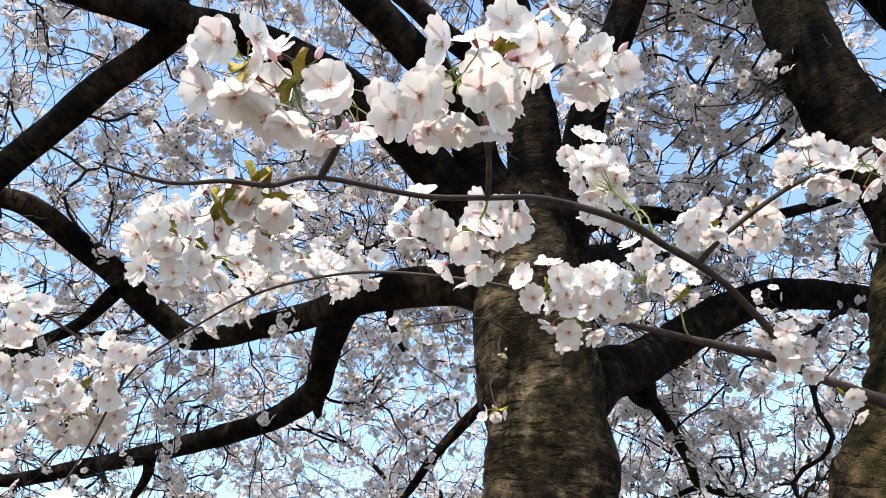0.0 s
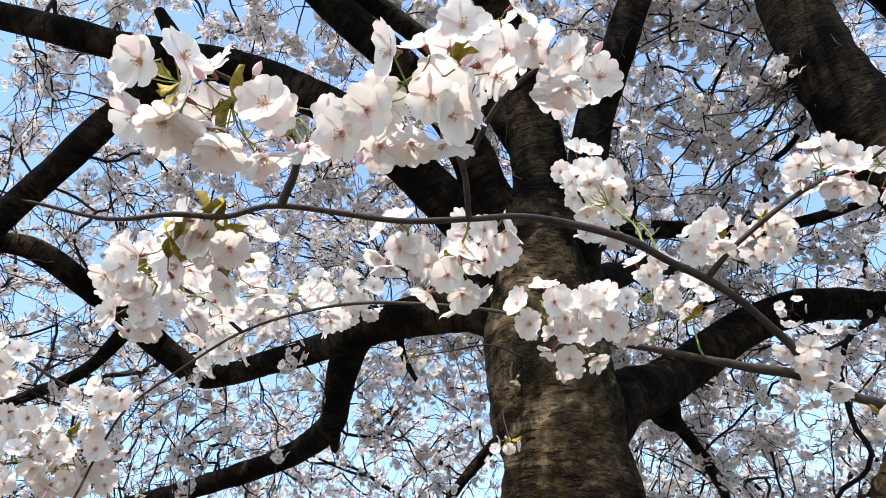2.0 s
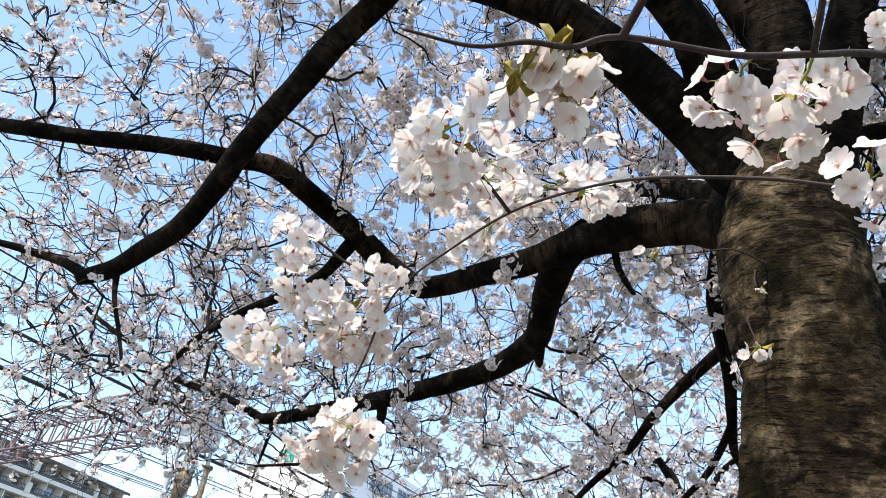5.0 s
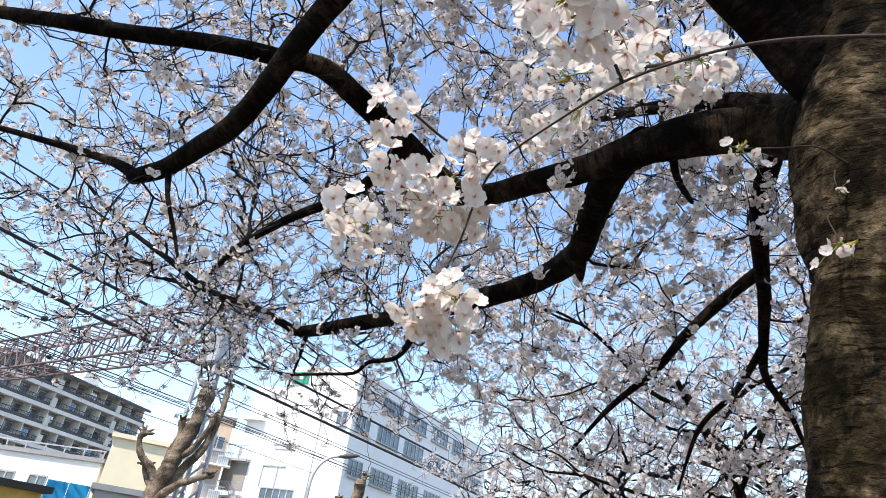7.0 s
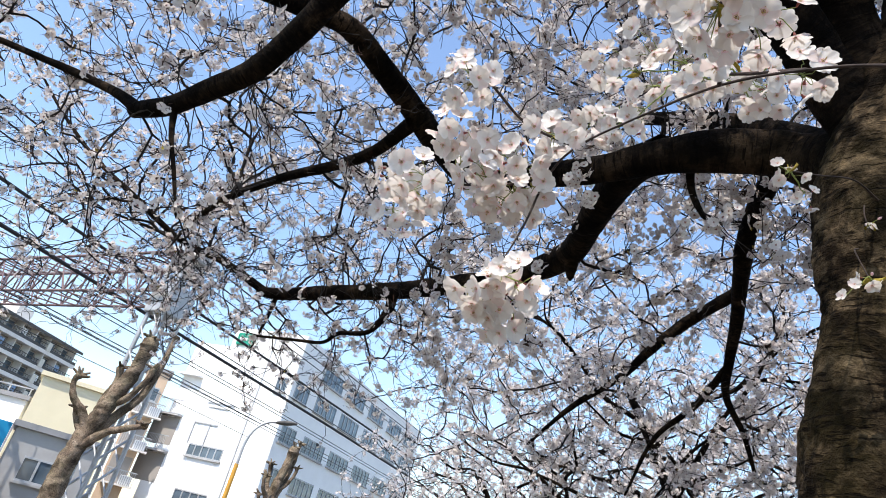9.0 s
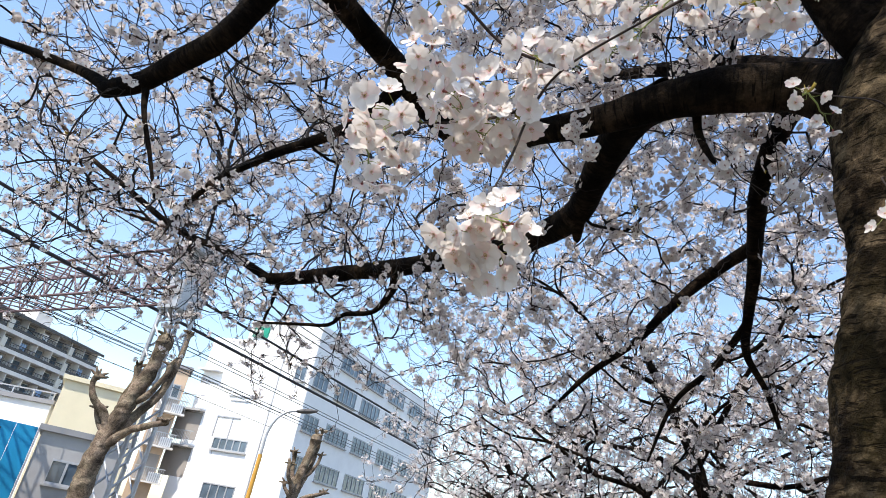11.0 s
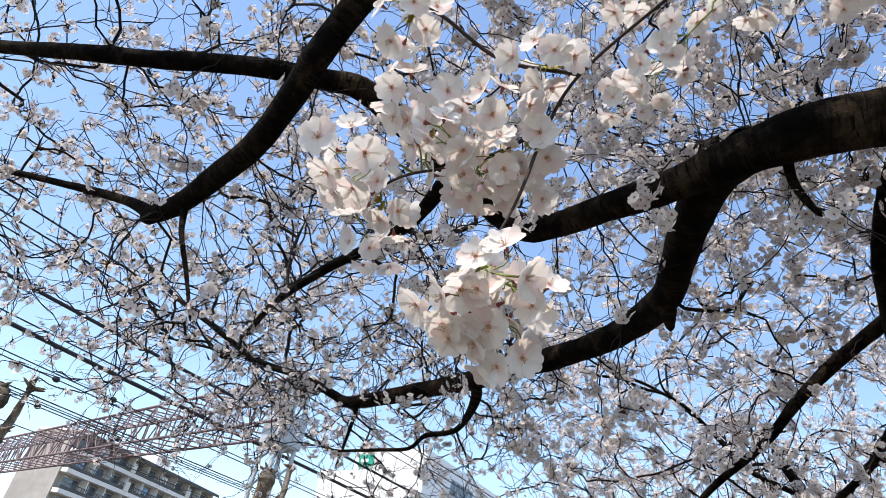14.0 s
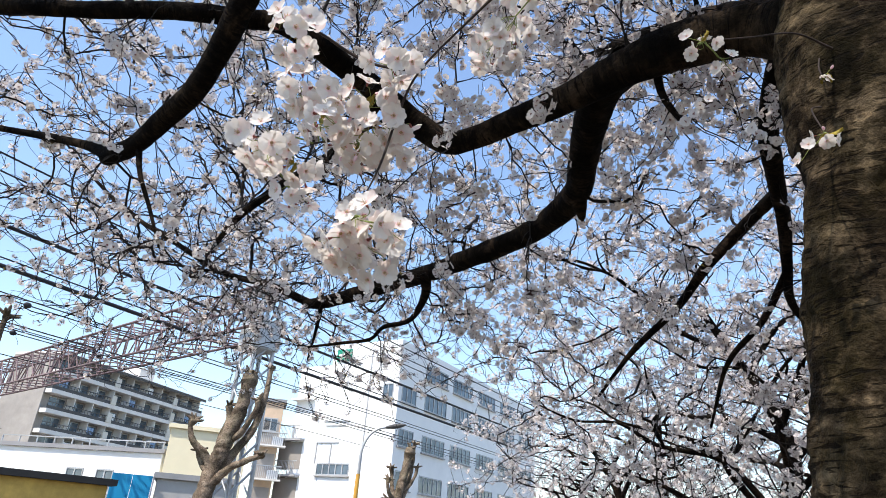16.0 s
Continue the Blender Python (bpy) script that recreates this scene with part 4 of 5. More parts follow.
# blossom round the forked twig
for row in [
    ((0.286, 0.620, 2.353), 0.052, 13, 0, 0),
    ((0.300, 0.673, 2.305), 0.045, 9, 0, 0),
    ((0.172, 0.669, 2.127), 0.045, 9, 1, 0),
    ((0.256, 0.691, 2.128), 0.048, 10, 0, 0),
    ((0.216, 0.715, 2.085), 0.045, 8, 0, 0),
    ((-0.271, 0.334, 2.015), 0.040, 4, 2, 0),
    ((-0.211, 0.362, 2.010), 0.055, 5, 3, 1),
    ((-0.393, 0.969, 2.396), 0.055, 11, 0, 0),
    ((-0.428, 0.529, 2.164), 0.048, 9, 2, 0),
    ((-0.429, 0.587, 2.120), 0.050, 10, 2, 0),
    ((-0.350, 0.60, 2.13), 0.045, 6, 1, 0),
]:
    cluster(*row)
# blossom beside the trunk
for row in [
    ((0.658, 0.591, 2.330), 0.055, 11, 0, 0),
    ((0.759, 0.597, 2.319), 0.050, 9, 0, 0),
    ((0.486, 0.682, 2.265), 0.050, 9, 1, 0),
    ((0.590, 0.698, 2.275), 0.050, 9, 1, 0),
    ((0.735, 0.983, 2.191), 0.055, 9, 0, 0),
    ((0.757, 1.038, 2.152), 0.050, 8, 0, 0),
    ((0.941, 1.177, 2.120), 0.035, 4, 1, 0),
    ((-0.202, 1.174, 2.521), 0.055, 9, 1, 0),
    ((0.430, 0.865, 2.324), 0.05, 10, 1, 0),
    ((0.521, 0.950, 2.323), 0.05, 9, 1, 0),
    ((0.352, 0.816, 2.199), 0.048, 9, 1, 0),
]:
    cluster(*row)
# blossom along the low twig
for row in [
    ((0.285, 0.675, 2.445), 0.045, 8, 1, 0),
    ((-0.700, 0.962, 1.858), 0.046, 10, 0, 1),
    ((-0.745, 0.975, 1.828), 0.048, 10, 0, 0),
    ((-0.705, 1.015, 1.810), 0.050, 11, 0, 0),
    ((-0.670, 1.000, 1.850), 0.036, 6, 0, 0),
    ((-0.828, 0.846, 2.212), 0.050, 10, 2, 0),
    ((-0.660, 0.935, 2.172), 0.046, 9, 1, 0),
    ((-0.729, 0.954, 2.120), 0.048, 9, 1, 2),
    ((-0.686, 1.011, 2.088), 0.042, 7, 1, 0),
    ((-0.732, 0.991, 2.053), 0.044, 7, 0, 1),
    ((-0.808, 0.944, 2.134), 0.042, 7, 0, 0),
]:
    cluster(*row)
# blossom along the drooping side twig
for row in [
    ((-0.975, 1.012, 2.078), 0.050, 10, 1, 0),
    ((-0.940, 1.068, 2.064), 0.046, 8, 1, 0),
    ((-0.817, 1.045, 2.086), 0.040, 5, 0, 1),
    ((-1.03, 1.20, 2.085), 0.045, 7, 0, 0),
    ((-0.899, 0.905, 2.014), 0.05, 8, 0, 0),
    ((-0.789, 0.929, 2.06), 0.042, 6, 0, 0),
    ((-0.488, 0.614, 2.219), 0.046, 8, 1, 0),
    ((-0.382, 0.715, 2.217), 0.05, 6, 0, 0),
    ((-0.226, 0.850, 2.284), 0.05, 8, 0, 0),
    ((-0.535, 1.146, 2.38), 0.055, 9, 0, 0),
    ((-0.318, 0.460, 2.130), 0.045, 4, 1, 0),
]:
    cluster(*row)
# blossom at the tips of the side twig
for row in [
    ((1.023, 0.916, 2.276), 0.035, 5, 0, 0),
    ((1.075, 0.935, 2.27), 0.03, 4, 2, 0),
    ((1.125, 0.849, 2.250), 0.045, 8, 1, 0),
    ((1.165, 0.854, 2.205), 0.045, 7, 0, 0),
    ((-0.765, 1.024, 2.059), 0.045, 8, 1, 2),
    ((-0.713, 1.068, 2.072), 0.045, 7, 0, 0),
    ((-0.849, 0.987, 2.139), 0.042, 6, 1, 0),
    ((-0.869, 0.935, 2.159), 0.045, 7, 0, 0),
    ((-0.577, 1.066, 2.479), 0.055, 7, 1, 0),
    ((-0.480, 1.194, 2.553), 0.055, 7, 0, 0),
    ((-0.342, 1.219, 2.610), 0.055, 9, 1, 0),
]:
    cluster(*row)
# blossom on the high twig
for row in [
    ((-0.232, 0.315, 2.025), 0.028, 3, 4, 0),
    ((-0.209, 0.321, 2.017), 0.03, 3, 3, 0),
    ((-0.552, 1.340, 2.56), 0.06, 11, 0, 0),
    ((-0.632, 1.380, 2.565), 0.055, 9, 0, 0),
    ((-0.428, 1.056, 2.523), 0.055, 6, 0, 0),
    ((-0.253, 1.10, 2.52), 0.055, 10, 1, 0),
    ((-0.52, 1.005, 2.50), 0.05, 5, 0, 0),
]:
    cluster(*row)
settle_under(cherry_b)

# thin sprouts on the old trunk
before = set(cherry.children)
for rows in [
    [(0.24, 1.70, 2.64, 0.004), (0.14, 1.60, 2.63, 0.0028), (0.02, 1.50, 2.56, 0.0024), (-0.09, 1.40, 2.49, 0.0018)],
    [(0.20, 1.76, 2.50, 0.003), (0.16, 1.68, 2.44, 0.0022), (0.165, 1.62, 2.33, 0.0016)],
    [(0.22, 1.74, 2.66, 0.003), (0.20, 1.70, 2.58, 0.002), (0.21, 1.69, 2.52, 0.0014)],
]:
    ob, path = limb("sprout", rows, cherry, mat=TWIG_NEAR, sides=6, step=0.02, rough=0.15, label="thin pale sprout")
    twig_points = np.vstack([twig_points, path[:, :3]])
for row in [((-0.10, 1.38, 2.47), 0.045, 5, 1, 0), ((-0.05, 1.42, 2.42), 0.03, 3, 0, 0), ((0.165, 1.60, 2.305), 0.03, 3, 1, 1), ((0.21, 1.67, 2.54), 0.015, 1, 1, 1), ((0.12, 1.62, 2.28), 0.028, 2, 0, 0)]:
    cluster(*row, size=0.037, tree=cherry)
inv = cherry.matrix_basis.inverted()
for ob in set(cherry.children) - before:
    ob.matrix_basis = inv @ ob.matrix_basis

# ---- cherries further along the path ----
def far_cherry(x, y, height, reach, seed, label, aims_n=760, low=2.2):
    r = np.random.default_rng(seed)
    tree = thing("cherry_tree", label, "tree", pose(x, y, 0), group="cherry trees")
    paths = []
    fork = height * 0.2
    rows = [(x, y, -0.05, 0.22), (x + r.normal(0, 0.04), y, 0.5, 0.17), (x + r.normal(0, 0.08), y + r.normal(0, 0.08), fork, 0.14), (x + r.normal(0, 0.25), y + r.normal(0, 0.25), height * 0.38, 0.085), (x + r.normal(0, 0.4), y + r.normal(0, 0.4), height * 0.6, 0.04)]
    ob, path = limb("trunk", rows, tree, mat=BARK_SHADED, sides=16, step=0.08)
    n = 15
    for k in range(n):
        a = 2 * math.pi * (k * 0.382 + r.uniform(-0.06, 0.06))
        L = reach * r.uniform(0.7, 1.05)
        o = path[int(np.argmin(np.abs(path[:, 2] - (fork + (height * 0.55 - fork) * (k / n) ** 1.3))))]
        rise = L * r.uniform(0.12, 0.55) + 0.5 * k / n
        thick = min(0.6 * o[3], 0.042)
        rows = [(*o[:3], thick)]
        bow = r.uniform(-0.6, 0.6)
        for u in (0.12, 0.27, 0.42, 0.57, 0.72, 0.86, 1.0):
            rows.append((o[0] + math.cos(a + bow * u) * L * u + r.normal(0, 0.07), o[1] + math.sin(a + bow * u) * L * u + r.normal(0, 0.07), o[2] + rise * u ** 0.6 + r.normal(0, 0.05), (thick - 0.008) * (1 - u) ** 1.1 + 0.007))
        ob, p = limb("limb", rows, tree, sides=9, step=0.09)
        paths.append(p)
        for v in (0.35, 0.6):
            q = p[int(v * (len(p) - 1))]
            b = a + bow * v + r.choice([-1, 1]) * r.uniform(0.5, 1.0)
            M = L * r.uniform(0.3, 0.5)
            rows = [(*q[:3], q[3] * 0.75)] + [(q[0] + math.cos(b) * M * u + r.normal(0, 0.05), q[1] + math.sin(b) * M * u + r.normal(0, 0.05), q[2] + M * 0.3 * u + r.normal(0, 0.05), q[3] * 0.75 * (1 - u) + 0.006) for u in (0.25, 0.5, 0.75, 1.0)]
            ob, p2 = limb("branch", rows, tree, sides=7, step=0.09)
            paths.append(p2)
    a, q = r.uniform(0, 2 * math.pi, aims_n), np.sqrt(r.uniform(0.02, 1, aims_n)) * reach
    z = np.where(r.random(aims_n) < 0.75, r.uniform(low, 4.6, aims_n), r.uniform(4.6, height, aims_n))
    q = np.stack([x + np.cos(a) * q, y + np.sin(a) * q, z], -1)
    q = np.vstack([q, round_limbs(paths, aims_n // 2, (0.45, 0.45, 0.35), r)])
    q = q[q[:, 2] > low]
    st, sp = crown(paths, q, r, r_tip=0.0032, spur_gap=0.15)
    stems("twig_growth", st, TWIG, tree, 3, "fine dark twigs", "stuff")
    c, f, s = spray(sp, r, (8, 14), 0.055)
    blossom_mesh("blossom", c, f, s * 1.05, tree, r, 0, "pale pink blossom")
    settle_under(tree)


for x, y, h, reach, seed in [(0.3, 8.4, 6.8, 3.2, 21), (3.9, 7.9, 7.0, 3.2, 22), (2.4, 12.5, 7.6, 3.9, 23), (-1.0, 16.5, 7.6, 4.0, 24), (8.0, 11.0, 7.2, 3.8, 25), (-2.0, 12.6, 5.6, 2.7, 26)]:
    far_cherry(x, y, h, reach, seed, "flowering cherry further along the path", 860 if y < 8.5 else 460, low=1.2)

# ---- ground ----
def ground_sheet():
    n = 60
    xs = np.concatenate([-np.geomspace(400, 1, n // 2), np.geomspace(1, 400, n // 2)])
    ys = xs
    v = np.array([(x, y, 0.03 * noise.noise(Vector((x * 0.7, y * 0.7, 0)))) for x in xs for y in ys])
    m = len(xs)
    i, j = np.meshgrid(np.arange(m - 1), np.arange(m - 1), indexing="ij")
    f = np.stack([i * m + j, (i + 1) * m + j, (i + 1) * m + j + 1, i * m + j + 1], -1).reshape(-1, 4)
    put("ground", mesh_of("ground", v, f, GROUND, smooth=True), label="bare trodden earth under the trees", category="ground", kind="structure")


ground_sheet()
TOWN = -25.5


def window(building, x, y, z, w, h, along, panes=3, label="metal-framed window with dark glass"):
    """A window set in a wall that runs along local x ('x', facing -y) or y ('y', facing +x)."""
    cuts = [0.0]
    for k in range(panes):
        cuts += [w * k / panes + 0.04, w * (k + 1) / panes - 0.04]
    cuts.append(w)
    rows = [0.0, 0.08, h - 0.08, h]
    bm = bmesh.new()
    grid = [[bm.verts.new((a, -0.05, c)) for c in rows] for a in cuts]
    for i in range(len(cuts) - 1):
        for j in range(3):
            if not (i % 2 == 1 and j == 1):
                bm.faces.new((grid[i][j], grid[i + 1][j], grid[i + 1][j + 1], grid[i][j + 1]))
    solid = bmesh.ops.extrude_face_region(bm, geom=bm.faces[:])
    bmesh.ops.translate(bm, verts=[g for g in solid["geom"] if isinstance(g, bmesh.types.BMVert)], vec=(0, 0.11, 0))
    bmesh.ops.recalc_face_normals(bm, faces=bm.faces[:])
    me = bpy.data.meshes.new("window")
    bm.to_mesh(me)
    bm.free()
    me.materials.append(STEEL)
    turn = pose(x, y, z) if along == "x" else pose(x, y, z, 0, 0, 90)
    win = put("window", me, building, turn, label)
    boxes("sill", [(-0.08, -0.14, -0.08, w + 0.08, 0.02, -0.002)], GREY_WALL, win)
    for k in range(panes):
        boxes("pane", [(w * k / panes + 0.04, -0.012, 0.08, w * (k + 1) / panes - 0.04, 0.01, h - 0.08)], GLASS, win)
    return win


def white_building():
    b = thing("office_building", "white rendered four-storey building with metal windows", "building", pose(-18.04, 38.09, 0, 0, 0, -8))
    w, d, h = 8.3, 24.0, 13.2
    boxes("wall", [(-5.6, 0, -0.2, 0, d, h), (-w, 0.004, -0.2, -5.6, d - 2, 12.1)], WHITE_WALL, b, bevel=0.03)
    boxes("roof", [(-5.4, 0.25, h, -0.25, d - 0.25, h + 0.05)], ROOF, b)
    boxes("parapet", [(-5.6, 0, h, 0, 0.2, h + 0.3), (-0.2, 0.2, h, 0, d, h + 0.3), (-5.6, 0.2, h, -5.4, d, h + 0.3)], WHITE_WALL, b)
    for z, first in ((11.55, 1), (9.5, 0), (6.75, 0), (4.2, 0), (1.7, 0)):
        for y0, y1 in ((0.45, 2.25), (3.4, 6.5), (7.4, 10.6), (11.7, 14.8), (15.9, 19.0), (20.1, 23.0))[first:]:
            window(b, 0, y0, z, y1 - y0, 1.1, "y", 3 if y0 < 1 else 5)
    window(b, -1.15, 0, 9.65, 0.8, 0.95, "x", 2)
    window(b, -5.75, 0, 4.85, 2.6, 0.75, "x", 5)
    window(b, -5.5, 0, 1.9, 2.4, 1.0, "x", 4)
    boxes("eaves_slab", [(-w - 0.1, -0.5, 9.70, -6.7, 0.1, 9.82)], WHITE_WALL, b)
    for z in (4.7, 7.0):
        boxes("balcony", [(-w - 1.1, -0.5, z, -w + 1.2, 1.2, z + 0.12)], GREY_WALL, b)
        # grey panel on the wall face stands in for the shade under the balcony
        boxes("balcony_shade", [(-w - 0.9, -0.012, z - 1.8, -w + 1.1, 0.5, z - 0.05)], APT_WALL, b)
        boxes("railing", [(-w - 1.05 + 0.12 * k, -0.48, z + 0.12, -w - 1.03 + 0.12 * k, -0.46, z + 0.95) for k in range(18)] + [(-w - 1.1, -0.5, z + 0.95, -w + 1.2, -0.44, z + 1.0)], STEEL, b)
    for q in [(-5.6, -0.06, 8.22, -3.5, -0.01, 8.30), (-5.4, -0.06, 7.95, -3.8, -0.01, 8.0), (-6.0, -0.06, 6.86, -4.2, -0.01, 6.94), (-6.0, -0.06, 5.6, -5.93, -0.01, 6.86), (-4.8, -0.06, 5.6, -4.73, -0.01, 6.86), (-2.3, -0.06, 1.0, -2.24, -0.01, 13.0)]:
        boxes("conduit", [q], STEEL, b)
    boxes("sign", [(-5.2, -0.12, 12.3, -4.0, -0.01, 13.1)], GREEN, b, "small green sign")
    boxes("sign_mark", [(-5.0, -0.14, 12.6, -4.4, -0.121, 12.8)], WHITE_WALL, b)


white_building()


def apartment_block():
    b = thing("apartment_building", "grey apartment block with long open balconies on every storey", "building", pose(-88.6, 101.8, 0, 0, 0, 3.3))
    h, L, dep, bay, storey = 23.4, 34.0, 9.0, 3.54, 2.8
    boxes("wall", [(-dep, -L, -0.2, -1.7, -0.4, h - 0.3)], APT_WALL, b)
    boxes("roof", [(-dep, -L - 0.2, h - 0.3, 0.3, 0.1, h)], APT_RAIL, b)
    boxes("roof_edge", [(0.3, -L - 0.2, h - 0.5, 0.38, 0.1, h - 0.1)], APT_DARK, b)
    for k in range(8):
        z = h - storey * (k + 1)
        boxes("balcony", [(-1.7, -L, z - 0.42, 0.05, 0, z + 0.16)], APT_RAIL, b)
        boxes("railing", [(-0.1, -L, z + 1.08, -0.02, 0, z + 1.18), (-0.07, -L, z + 0.1, -0.05, 0, z + 0.62)] + [(-0.09, -i * 0.6 - 0.1, z + 0.1, -0.05, -i * 0.6 - 0.04, z + 1.08) for i in range(int(L / 0.6))], APT_DARK, b)
        if k > 5:
            continue
        for i in range(9):
            y = -0.97 - bay * i
            boxes("partition", [(-1.7, y - 0.06, z + 0.1, -0.15, y + 0.06, z + storey - 0.36)], APT_RAIL, b)
            win = boxes("window", [(-1.74, y - 3.2, z + 0.1, -1.66, y - 0.4, z + 0.2), (-1.74, y - 3.2, z + 2.05, -1.66, y - 0.4, z + 2.15), (-1.74, y - 1.85, z + 0.2, -1.64, y - 1.75, z + 2.05)], STEEL, b)
            boxes("pane", [(-1.69, y - 3.2, z + 0.2, -1.665, y - 1.85, z + 2.05)], GLASS, win)
            boxes("pane", [(-1.69, y - 1.75, z + 0.2, -1.665, y - 0.4, z + 2.05)], GLASS, win)
            if i in (2, 6, 10):
                boxes("balcony_screen", [(-0.3, y - 0.5, z + 0.16, 0.2, y + 0.5, z + 1.55)], CREAM_PALE, b, "pale screen beside the balcony railing", bevel=0.02)
            if (i * 5 + k * 3) % 4 < 2:
                boxes("air_conditioner", [(-1.2, y - 1.5, z + 0.1, -0.55, y - 0.7, z + 0.75)], WHITE_WALL, b, bevel=0.03)
            if (i * 3 + k) % 4 == 1:
                boxes("laundry", [(-0.5, y - 2.3 - 0.5 * q, z + 0.75 + 0.12 * q, -0.44, y - 1.9 - 0.5 * q, z + 1.75) for q in range(3)], (WHITE_WALL, LINEN)[k % 2], b, "laundry hung on a rail")
    for y, mat in ((-0.4, CREAM_PALE), (-L - 0.2, APT_WALL)):
        boxes("gable_wall", [(-dep, y, 0, -1.2, y + 0.2, h - 0.3)], mat, b, "plain rendered end wall")
    boxes("roof_tank_house", [(-5, -16.5, h, -1.5, -13.0, h + 2.1)], APT_RAIL, b)
    for q in (-16.0, -15.0, -14.2):
        boxes("mast", [(-3.1, q, h + 2.1, -3.0, q + 0.1, h + 3.6)], STEEL, b)


apartment_block()


def plain_house(name, label, x, y, w, d, h, mat, wins=(), rz=TOWN, roof=ROOF):
    b = thing(name, label, "building", pose(x, y, 0, 0, 0, rz))
    boxes("wall", [(0, 0, -0.2, w, d, h)], mat, b, bevel=0.02)
    boxes("roof", [(-0.15, -0.15, h, w + 0.15, d + 0.15, h + 0.22)], roof, b)
    for wx, wz, ww, wh in wins:
        window(b, wx, 0, wz, ww, wh, "x", 2)
    return b


plain_house("house", "cream rendered house with a flat roof", -26.3, 28.1, 4.0, 2.6, 6.0, CREAM, [(0.6, 1.2, 1.4, 1.2)], rz=40, roof=CREAM)
tower = plain_house("tower_block", "narrow tan tiled building with small balconies beside the office", -27.65, 37.4, 1.4, 2.4, 9.35, TAN, [(0.25, 7.4, 0.9, 0.9)], rz=35)
for z in (2.2, 4.3, 6.4):
    boxes("balcony", [(0.1, -0.75, z, 1.9, 0.0, z + 0.1)], APT_RAIL, tower)
    # no real hollow: a darker panel paints the shade behind the railing
    boxes("balcony_shade", [(0.15, -0.012, z + 0.15, 1.3, 0.3, z + 1.7)], APT_WALL, tower)
    boxes("railing", [(0.12 + 0.12 * k, -0.74, z + 0.1, 0.15 + 0.12 * k, -0.71, z + 0.85) for k in range(15)] + [(0.1, -0.76, z + 0.85, 1.9, -0.7, z + 0.91)], STEEL, tower)
    boxes("air_conditioner", [(1.0, -0.6, z + 0.1, 1.7, -0.2, z + 0.65)], WHITE_WALL, tower, bevel=0.03)
low = plain_house("house", "low white building with a railed flat roof", -37.0, 26.8, 10.0, 6.0, 4.75, WHITE_WALL, [(4.6, 2.6, 1.0, 1.2), (6.4, 2.6, 1.0, 1.2)], rz=12)
boxes("railing", [(0, 0, 5.3, 10.0, 0.06, 5.36)] + [(k * 1.1, 0, 4.97, k * 1.1 + 0.05, 0.06, 5.3) for k in range(10)], STEEL, low)
shop = thing("shop", "ochre timber shop front with dark openings", "building", pose(-26.0, 16.6, 0, 0, 0, TOWN))
boxes("wall", [(0, 0, -0.1, 6.5, 4.0, 2.35)], OCHRE, shop, bevel=0.02)
boxes("roof", [(-0.25, -0.5, 2.35, 6.75, 4.2, 2.55)], DARK, shop)
for k in range(3):
    boxes("shop_window", [(0.4 + 2.1 * k, -0.02, 0.5, 2.0 + 2.1 * k, 0.1, 1.95)], DARK, shop)
    boxes("post", [(2.1 + 2.1 * k, -0.1, 0, 2.28 + 2.1 * k, 0.05, 2.35)], OCHRE, shop)
hoard = thing("hoarding", "bright blue sheet hoarding on posts", "fence", pose(-21.95, 20.85, 0, 0, 0, 44))
for k in range(2):
    boxes("panel", [(k * 0.75, 0, 0.0, k * 0.75 + 0.74, 0.05, 3.05)], BLUE, hoard, bevel=0.01)
boxes("post", [(1.5, -0.03, 0, 1.56, 0.06, 3.1)], STEEL, hoard)
shed = plain_house("shed", "grey concrete shed with a small window under its flat roof", -20.8, 22.05, 3.0, 3.5, 3.0, GREY_WALL, [(0.7, 1.2, 1.1, 0.9)], rz=41)


# ---- railway portal and wires ----
def bar_mesh(pairs, r, sides=4):
    vs, fs, base = [], [], 0
    for a, b in pairs:
        v, q, _ = tube_arrays(np.array([[*a, r], [*b, r]]), sides, cap=False)
        vs.append(v)
        fs.append(q + base)
        base += len(v)
    return np.vstack(vs), np.vstack(fs)


